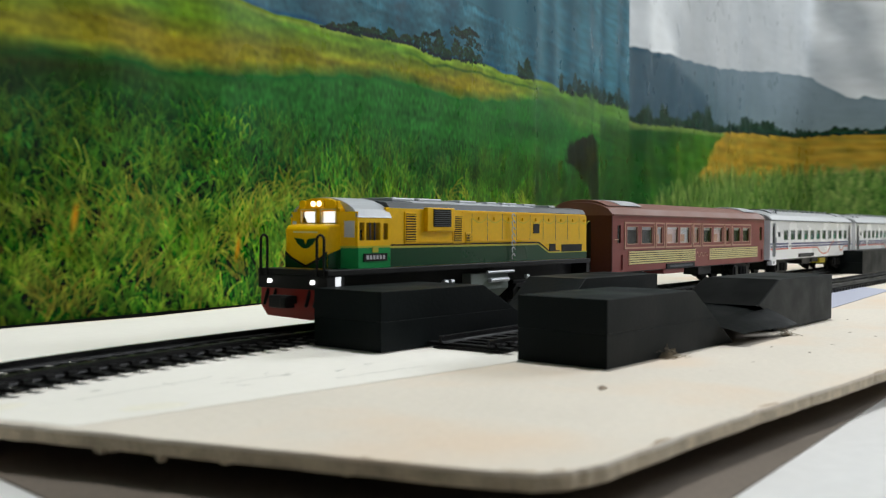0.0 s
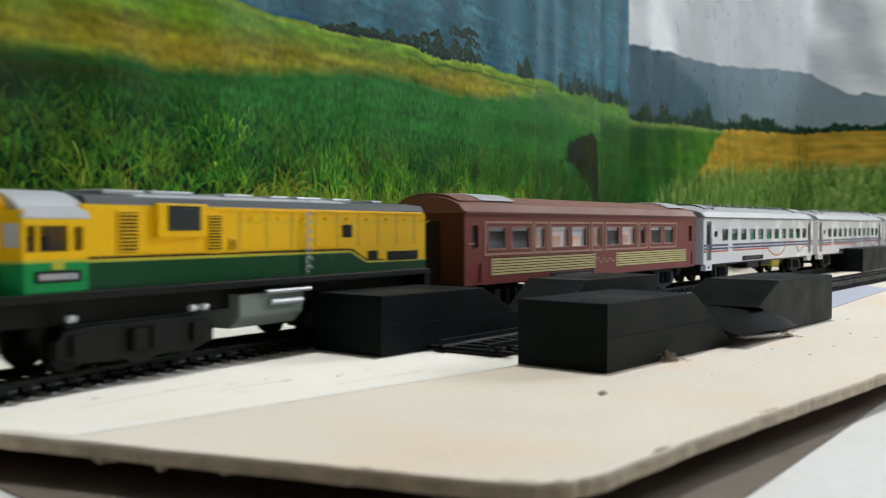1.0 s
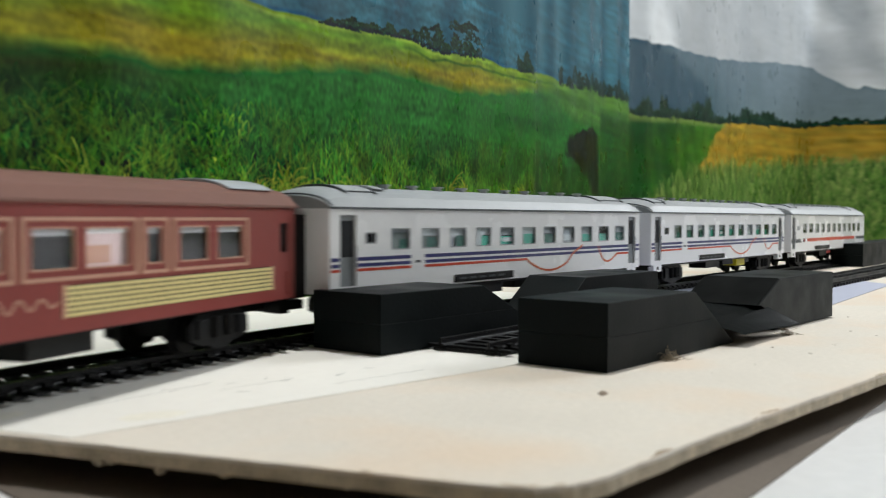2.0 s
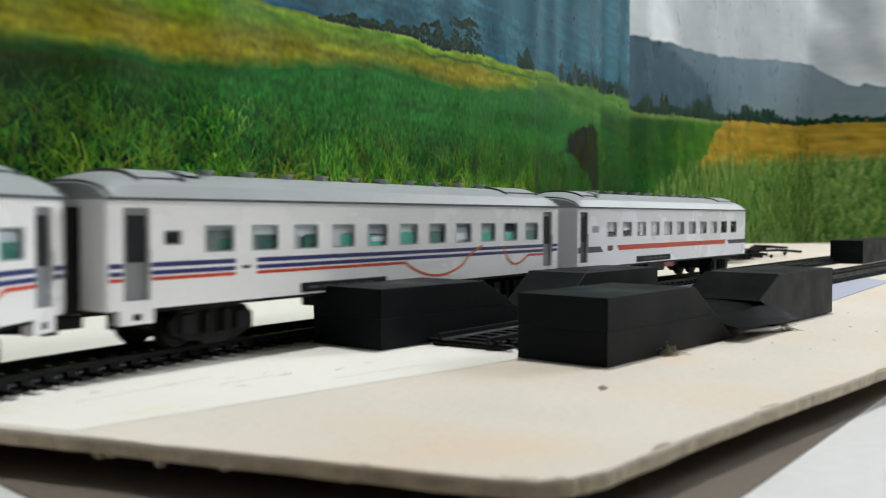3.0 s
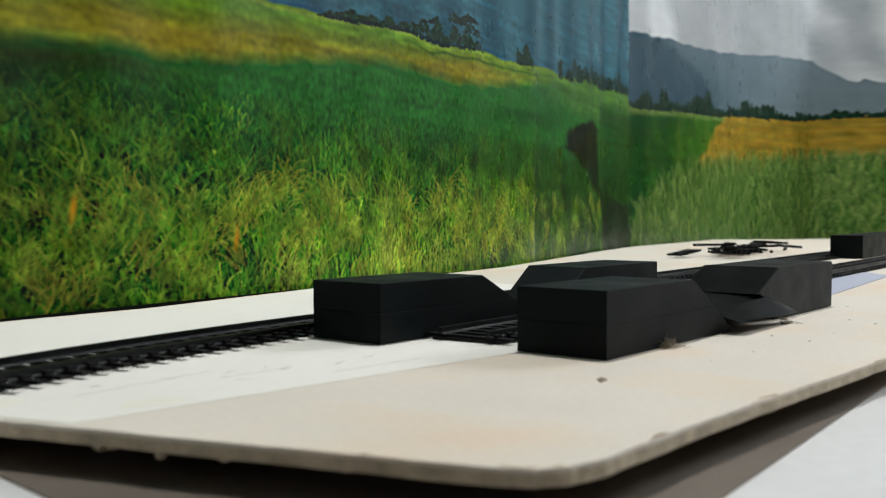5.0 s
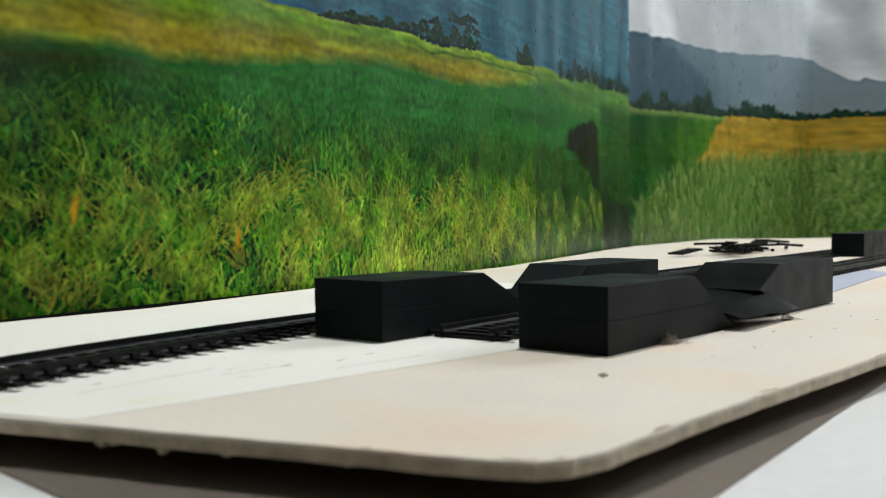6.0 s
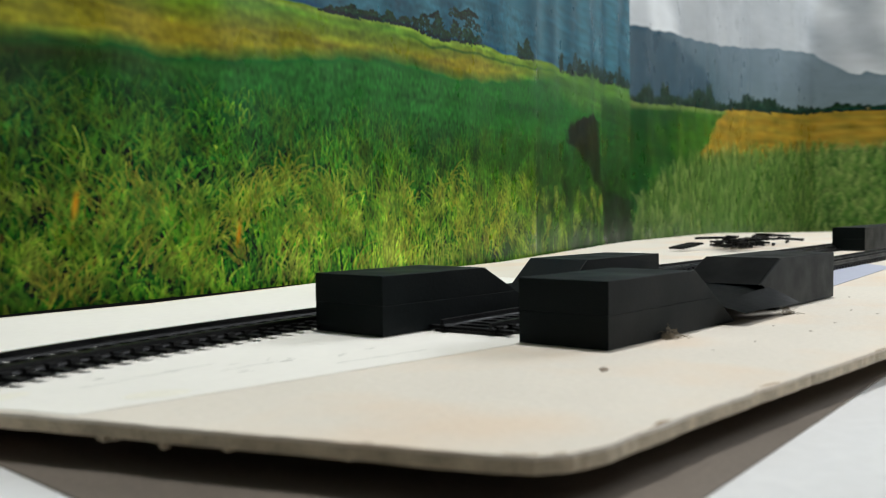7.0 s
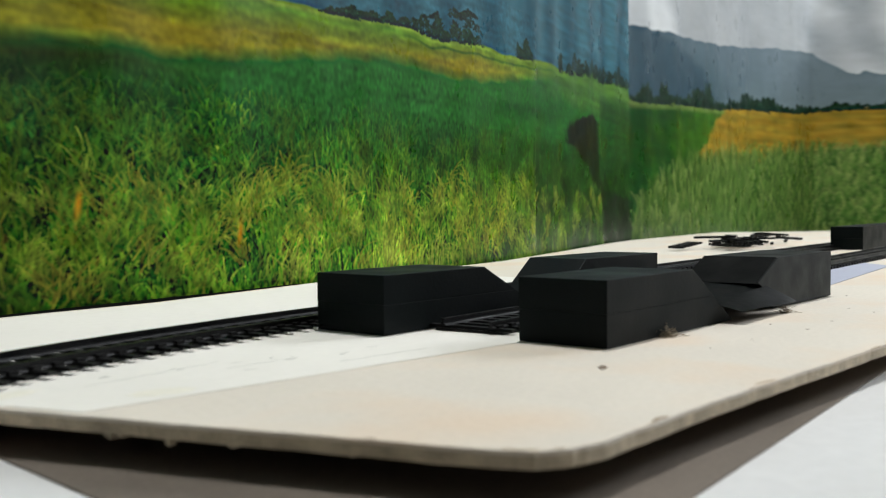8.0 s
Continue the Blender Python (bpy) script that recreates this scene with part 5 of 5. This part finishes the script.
def locomotive():
    root = thing("diesel_locomotive", "yellow and green diesel locomotive with grey cab roof and red pilot", "locomotive")
    END = 175.0
    # frame and pilots
    part("deck", box(B(), 0, END, -15.6, 15.6, 21.6, 23.6), M_BLACK, root, "black walkway deck", bevel=0.3)
    part("frame", box(B(), 6, END - 6, -9, 9, 15.5, 21.6), M_BLACK, root)
    for x0, x1, x2 in ((0.0, 3.0, -1.0), (END - 3.0, END, END + 1.0)):
        part("buffer_beam", box(B(), x0 - 0.2, x1 + 0.2, -15.2, 15.2, 17.2, 21.8), M_BLACK, root, bevel=0.3)
    p = part("pilot", prism(B(), [(-14.4, 17.3), (14.4, 17.3), (14.4, 11.5), (11.5, 8.0), (-8.5, 7.4), (-12.5, 9.0), (-14.4, 11.5)], "x", 0.2, 2.2), M_RED, root, "dark red snow pilot", bevel=0.3)
    part("rear_pilot", box(B(), END - 2.2, END - 0.2, -13.4, 13.4, 10, 17.3), M_BLACK, root, "black rear pilot", bevel=0.3)
    bm = box(B(), -4.5, 2, -2.0, 2.0, 12.4, 15.0)
    box(bm, -6.0, -2.5, -4.0, 4.0, 11.4, 15.4)
    box(bm, -6.6, -5.0, -4.0, -1.6, 11.8, 15.0)
    for y in (-11.0, -7.5, 7.5, 11.0):
        rod(bm, (0.4, y, 17.0), (-1.4, y, 11.6), 0.55, 8)
    part("coupler", bm, M_BLACK, root, "black knuckle coupler", bevel=0.4)
    coupler(root, END - 2, END + 9)
    for y in (-9.5, 9.5):
        part("marker_light", rod(B(), (-0.9, y, 19.6), (0.2, y, 19.6), 0.75, 12), M_MARKER, root, "lit white marker lamp")
    for s in (-1, 1):
        st = B()
        for z in (11.0, 14.2, 17.4):
            box(st, 3.0, 7.4, *sorted((s * 12.2, s * 15.2)), z, z + 0.7)
        box(st, 2.9, 3.5, *sorted((s * 12.2, s * 15.2)), 10, 21.6)
        box(st, 7.0, 7.6, *sorted((s * 12.2, s * 15.2)), 10, 21.6)
        part("cab_steps", st, M_BLACK, root)
        # white highlight at the steps, made as a glowing plate
        part("step_light", box(B(), 3.6, 6.9, *sorted((s * 13.4, s * 14.2)), 14.9, 21.2), M_WHITEGLOW, root, "glowing plate for the white highlight at the steps")
    # hoops and handrails
    for y in (-12.5, 12.5):
        bm = B()
        for dy in (-1.5, 1.5):
            rod(bm, (-0.2, y + dy, 21.5), (-0.2, y + dy, 33.2), 0.42)
        for k in range(6):
            a, b = k * math.pi / 6, (k + 1) * math.pi / 6
            rod(bm, (-0.2, y + 1.5 * math.cos(a), 33.2 + 1.5 * math.sin(a)), (-0.2, y + 1.5 * math.cos(b), 33.2 + 1.5 * math.sin(b)), 0.42)
        part("handrail_hoop", bm, M_BLACK, root, "black handrail hoop")
    # nose
    nose = B()
    prof = [(2.6, 23.6), (2.4, 36.6), (3.6, 38.0), (10.0, 38.6), (10.0, 23.6)]
    prism(nose, prof, "y", -9.4, 9.4)
    part("nose", nose, M_YELLOW, root, "yellow short nose", bevel=0.9)
    chev = B()
    for s in (-1, 1):
        prism(chev, [(s * 9.2, 23.7), (s * 9.2, 28.6), (s * 6.4, 26.6), (0, 23.9), (0, 23.7)], "x", 2.2, 2.65)
    part("nose_chevron", chev, M_GREEN, root, "green lower nose panel")
    line = B()
    for s in (-1, 1):
        prism(line, [(s * 9.2, 28.7), (s * 9.2, 29.3), (s * 6.4, 27.4), (0, 24.7), (0, 24.0), (s * 6.4, 26.7)], "x", 2.16, 2.65)
    part("nose_line", line, M_BLACK, root, "black line")
    for s in (-1, 1):
        em = prism(B(), [(0, 30.2), (s * 1.4, 30.5), (s * 3.2, 31.7), (s * 4.9, 33.7), (s * 2.6, 33.5), (s * 0.9, 33.2), (s * 0.5, 31.9), (0, 31.5)], "x", 2.05, 2.55)
        part("nose_emblem", em, M_GREEN, root, "green winged emblem")
    part("nose_bar", box(B(), 2.0, 2.6, -5.2, 5.2, 35.4, 35.9), M_CREAM, root)
    for s in (-1, 1):
        part("nose_side_panel", prism(B(), [(2.8, 23.7), (10, 23.7), (10, 30.4), (6.4, 29.4), (2.8, 28.4)], "y", *sorted((s * 9.2, s * 9.55))), M_GREEN, root, "green lower panel")
    # cab
    plan = [(8.6, -8.8), (8.6, 8.8), (11.4, 15.0), (28.6, 15.0), (28.6, -15.0), (11.4, -15.0)]
    part("cab_lower", prism(B(), plan, "z", 23.6, 31.0), M_CABGREEN, root, "bright green lower cab", bevel=0.2)
    part("cab_line", prism(B(), [(x + (-0.08 if x < 12 else 0.02), y * 1.006) for x, y in plan], "z", 30.5, 31.1), M_LIME, root, "lime line")
    for s in (-1, 1):
        ya, yb = sorted((s * 15.0, s * 13.8))
        part("cab_side", wall_with_openings(B(), 11.0, 28.6, 31.0, 40.8, ya, yb, [(12.0, 14.6, 33.0, 38.9), (15.4, 23.0, 33.0, 38.9), (24.6, 27.2, 33.2, 38.7)]), M_YELLOW, root, "yellow cab side")
        for xa, xb, za, zb in ((12.0, 14.6, 33.0, 38.9), (15.4, 23.0, 33.0, 38.9), (24.6, 27.2, 33.2, 38.7)):
            part("cab_window", box(B(), xa, xb, *sorted((s * 14.2, s * 14.5)), za, zb), M_GLASS, root)
        for x in (17.8, 20.2):
            part("window_bar", box(B(), x, x + 0.3, *sorted((s * 14.3, s * 14.8)), 33.0, 38.9), M_DARKGREY, root)
    part("cab_back", box(B(), 27.6, 28.6, -13.8, 13.8, 31.0, 44), M_YELLOW, root)
    part("cab_interior", box(B(), 16, 22, -9, 9, 31.0, 36.5), M_INSIDE, root, "dark control desk")
    front = wall_with_openings(B(), -8.8, 8.8, 31.0, 46.0, 0, 1.0, [(-8.0, -0.9, 38.4, 43.4), (0.9, 8.0, 38.4, 43.4)])
    bmesh.ops.rotate(front, verts=front.verts, matrix=Matrix.Rotation(radians(90), 3, "Z"))
    bmesh.ops.translate(front, verts=front.verts, vec=(9.6, 0, 0))
    part("cab_front", front, M_YELLOW, root, "yellow cab front")
    for s in (-1, 1):
        part("windscreen", box(B(), 9.0, 9.3, *sorted((s * 0.9, s * 8.0)), 38.4, 43.4), M_GLASS, root)
        rim_ = wall_with_openings(B(), 0.9 if s > 0 else -8.0, 8.0 if s > 0 else -0.9, 38.4, 43.4, 0, 0.5, [((1.3 if s > 0 else -7.6), (7.6 if s > 0 else -1.3), 38.8, 43.0)])
        bmesh.ops.rotate(rim_, verts=rim_.verts, matrix=Matrix.Rotation(radians(90), 3, "Z"))
        bmesh.ops.translate(rim_, verts=rim_.verts, vec=(8.85, 0, 0))
        part("windscreen_seal", rim_, M_CREAM, root)
        part("cab_corner", prism(B(), [(8.6, s * 8.8), (9.6, s * 8.8), (12.2, s * 14.0), (11.4, s * 15.0)], "z", 31.0, 42.5), M_YELLOW, root)
        # opaque pale grey imitates the reflection on the corner glass
        part("corner_window", prism(B(), [(9.30, s * 10.7), (9.7, s * 10.7), (11.1, s * 13.8), (10.7, s * 13.8)], "z", 34.0, 39.4), M_CURTAIN, root, "corner glass with its pale reflection as plain colour")
    prof = [(-15.2, 40.5)] + arc_profile(15.2, 40.7, 47.4, 16, 2.0) + [(15.2, 40.5)]
    part("cab_roof", prism(B(), prof, "x", 11.0, 29.2), M_SILVER, root, "pale grey rounded cab roof", bevel=0.2)
    prof = [(-9.6, 43.4)] + [(y * 0.63, z) for y, z in arc_profile(15.2, 42.5, 47.0, 16, 2.6)] + [(9.6, 43.4)]
    part("cab_brow", prism(B(), prof, "x", 8.4, 11.0), M_YELLOW, root, "yellow brow above the windscreens")
    box_ = box(B(), 7.6, 8.6, -3.2, 3.2, 43.7, 46.2)
    part("headlamp_box", box_, M_YELLOW, root, bevel=0.2)
    for y in (-1.3, 1.3):
        part("headlamp", rod(B(), (7.2, y, 45.1), (7.7, y, 45.1), 0.85, 14), M_LAMP, root, "lit warm headlamp")
    for y in (-6.6, 6.6):
        part("side_lamp", rod(B(), (7.9, y, 45.0), (8.6, y, 45.0), 1.4, 14), M_YELLOW, root)
    # added glowing panels that make the windscreens look bright white
    part("cab_light", box(B(), 10.6, 11.0, -8.2, -0.6, 38.2, 43.6), M_WHITEGLOW, root, "glowing white panel behind the windscreen")
    part("cab_light", prism(B(), [(0.8, 43.6), (8.0, 43.6), (8.0, 41.0), (6.4, 38.2), (0.8, 38.2)], "x", 10.6, 11.0), M_WHITEGLOW, root, "glowing white panel behind the windscreen")
    part("bulkhead", box(B(), 12.4, 12.8, 0.2, 8.4, 37.6, 43.6), M_CURTAIN, root, "pale cab bulkhead")
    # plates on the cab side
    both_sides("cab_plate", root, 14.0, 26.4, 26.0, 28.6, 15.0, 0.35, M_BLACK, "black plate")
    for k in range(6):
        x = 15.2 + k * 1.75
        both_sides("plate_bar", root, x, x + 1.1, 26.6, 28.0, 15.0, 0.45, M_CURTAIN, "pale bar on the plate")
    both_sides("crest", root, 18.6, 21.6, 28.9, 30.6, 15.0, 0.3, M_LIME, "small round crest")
    # long hood
    HH = 13.9
    hood = prism(B(), [(28.6, 23.6), (28.6, 44.2), (END - 2, 43.8), (END - 0.6, 42.4), (END - 0.6, 23.6)], "y", -HH, HH)
    part("hood", hood, M_YELLOW, root, "yellow long hood", bevel=0.3)
    for s in (-1, 1):
        ya, yb = sorted((s * (HH - 0.2), s * (HH + 0.12)))
        part("hood_lower", prism(B(), [(28.7, 23.7), (END - 0.7, 23.7), (END - 0.7, 26.6), (138, 26.6), (129, 30.2), (28.7, 30.2)], "y", ya, yb), M_GREEN, root, "dark green lower hood")
        ya, yb = sorted((s * (HH - 0.2), s * (HH + 0.16)))
        part("hood_line", prism(B(), [(28.7, 30.2), (129, 30.2), (138, 26.6), (END - 0.7, 26.6), (END - 0.7, 27.1), (138.2, 27.1), (129.2, 30.8), (28.7, 30.8)], "y", ya, yb), M_LIME, root, "lime line")
        part("hood_line", prism(B(), [(28.7, 31.0), (129.4, 31.0), (138.4, 27.3), (148, 27.3), (148, 27.7), (138.5, 27.7), (129.6, 31.5), (28.7, 31.5)], "y", ya, yb), M_BLACK, root, "black line")
    def louvre(xa, xb, za, zb, n):
        both_sides("louvre_frame", root, xa - 0.6, xb + 0.6, za - 0.5, zb + 0.6, HH, 0.3, M_YELLOW, bevel=0.1)
        both_sides("louvre_back", root, xa, xb, za, zb, HH, 0.34, M_BLACK, "dark louvre backing")
        for k in range(n):
            z = za + (k + 0.25) * (zb - za) / n
            both_sides("slat", root, xa, xb, z, z + 0.42 * (zb - za) / n, HH, 0.6, M_YELLOW)
    louvre(37.6, 42.8, 32.2, 42.2, 11)
    louvre(64.6, 69.8, 31.9, 41.6, 12)
    louvre(73.0, 75.6, 31.9, 35.0, 5)
    both_sides("radiator_box", root, 47.5, 63.2, 36.0, 44.6, HH, 1.6, M_YELLOW, "yellow radiator housing", bevel=0.3)
    both_sides("radiator_grille", root, 50.6, 60.6, 37.6, 44.0, HH, 1.75, M_BLACK, "black radiator grille")
    for k in range(8):
        both_sides("slat", root, 50.8, 60.4, 37.9 + k * 0.75, 38.2 + k * 0.75, HH, 2.0, M_DARKGREY)
    both_sides("pipe", root, 45, 128, 32.0, 32.35, HH, 0.4, M_YELLOW)
    for k in range(9):
        x = 77 + k * 11.2
        both_sides("door_seam", root, x, x + 0.3, 32.4, 43.0, HH, 0.02, M_DARKGREY, "dark panel seam")
        both_sides("hinge", root, x + 4.6, x + 5.4, 40.4, 41.6, HH, 0.5, M_YELLOW)
        arch = [(x + 0.6 + 10 * t, 41.0 - 1.6 * math.sin(math.pi * t)) for t in (j / 8 for j in range(9))]
        part("door_crease", ribbon(B(), arch, -HH - 0.05, 0.1, 0.2), M_LIME, root)
    both_sides("drip_rail", root, 70, END - 2, 42.9, 43.3, HH, 0.45, M_YELLOW)
    for xa, xb, za, zb in ((124.6, 129.6, 35.2, 39.2), (138.6, 144.2, 27.4, 30.6), (150.0, 169.2, 27.0, 30.2)):
        both_sides("hood_opening", root, xa, xb, za, zb, HH, 0.22, M_BLACK, "black opening")
    # ladder of bent wire
    for s in (-1, 1):
        bm = B()
        for k in range(7):
            z = 25.8 + k * 2.7
            ribbon(bm, [(106.4 + 1.2 * math.cos(a), z + 1.1 * math.sin(a)) for a in (j * math.tau / 10 for j in range(8))], s * (HH + 1.2) - 0.1, 0.26, 0.2)
        part("chain", bm, M_SILVER, root, "bright silver curled wire")
    # roof of the hood
    prof = [(-HH - 0.1, 44.0), (HH + 0.1, 44.0), (HH - 1.6, 46.0), (6, 46.8), (-6, 46.8), (-HH + 1.6, 46.0)]
    part("hood_roof", prism(B(), prof, "x", 29.2, END - 1.4), M_DARKGREY, root, "grey hood roof", bevel=0.3)
    prof = [(-HH - 0.5, 44.6), (-HH + 2.2, 46.3), (-5, 47.2), (5, 47.2), (HH - 2.2, 46.3), (HH + 0.5, 44.6)]
    part("roof_walkway", prism(B(), [(y * 0.9, z + 0.2) for y, z in prof], "x", 45, 130), M_SILVER, root, "pale grey roof plates", bevel=0.2)
    for xa, xb, h in ((38, 50, 48.0), (52, 66, 48.1), (78, 90, 48.0), (98, 106, 47.9), (110, 122, 47.9), (128, 138, 47.8), (150, 156, 47.6)):
        part("roof_fan", box(B(), xa, xb, -7.5, 7.5, 46.6, h), M_SILVER, root, "grey roof housing", bevel=0.4)
    for y in (-12, 12):
        part("rear_handrail", rod(B(), (END + 0.4, y, 21.5), (END + 0.4, y, 34), 0.5), M_BLACK, root)
    # tank and trucks
    part("fuel_tank", prism(B(), [(-13, 19.5), (-13, 13), (-9, 9.5), (9, 9.5), (13, 13), (13, 19.5)], "x", 78, 106), M_GREYBLIND, root, "dusty grey fuel tank", bevel=0.5)
    part("air_pipe", rod(rod(B(), (88, -14.2, 19.8), (108, -14.2, 19.8), 0.7), (90, -14, 16.6), (104, -14, 16.6), 0.9), M_SILVER, root, "bright air pipe")
    for xc in (42, 134):
        bogie(root, xc, 38, 3, 15.6)
    for x in (24, 58, 62, 118):
        part("sand_pipe", rod(B(), (x, -14.2, 17.2), (x + 2, -14.2, 17.2), 0.9, 8), M_SILVER, root, "bright pipe end")
    # the cab end is a little longer than the plan above: spread it forwards
    for ob in root.children_recursive:
        if ob.type == "MESH" and "bogie" not in ob.name and "wheel" not in ob.name and (ob.parent is root):
            for v in ob.data.vertices:
                shift = max(0.13 * (60 * MM - v.co.x), 0)
                v.co.x -= min(shift, 3.7 * MM) if v.co.z > 23.65 * MM and ob.name[:8] != "handrail" else shift
    # drawn for a slightly larger scale: bring it to that of the coaches
    for ob in root.children:
        ob.data.transform(Matrix.Diagonal((0.954, 1, 0.98, 1)))
        for wheel in ob.children:
            wheel.location.x *= 0.954
    return root


loco = locomotive()
saloon = maroon_coach(226)
coach_a = white_coach("white_coach", "white passenger coach with two dark blue stripes and teal curtains", 225, True)
coach_b = copy_thing(coach_a, pose(0, 0, 0))
coach_c = white_coach("end_coach", "white end coach with an orange-red stripe and grey bands", 222, False)


def motions():
    """The whole train rolls along the main track, gathering speed, and leaves towards -x."""
    run = [(0.0, 416), (0.2, 405), (0.5, 379), (0.8, 339), (1.0, 294), (1.2, 239.5), (1.5, 145.5), (1.7, 80), (2.0, -17), (2.4, -145), (2.8, -272.4), (3.0, -337), (3.2, -401.7), (3.5, -501),
           (3.8, -598.5), (4.0, -664.5), (4.2, -732), (4.4, -799), (5.0, -1000), (6.0, -1330), (7.0, -1660), (8.0, -1985)]
    for vehicle, behind, length in ((loco, -186, 167), (saloon, 0, 226), (coach_a, 238.8, 225), (coach_b, 477.2, 225), (coach_c, 718.6, 222)):
        slack = 1.9 if vehicle is loco else 0           # the coupling closes up as the train gathers speed
        walk(vehicle, [(t, on_track(q + behind + slack * min(max((t - 0.4) / 0.6, 0), 1), length)) for t, q in run])


motions()
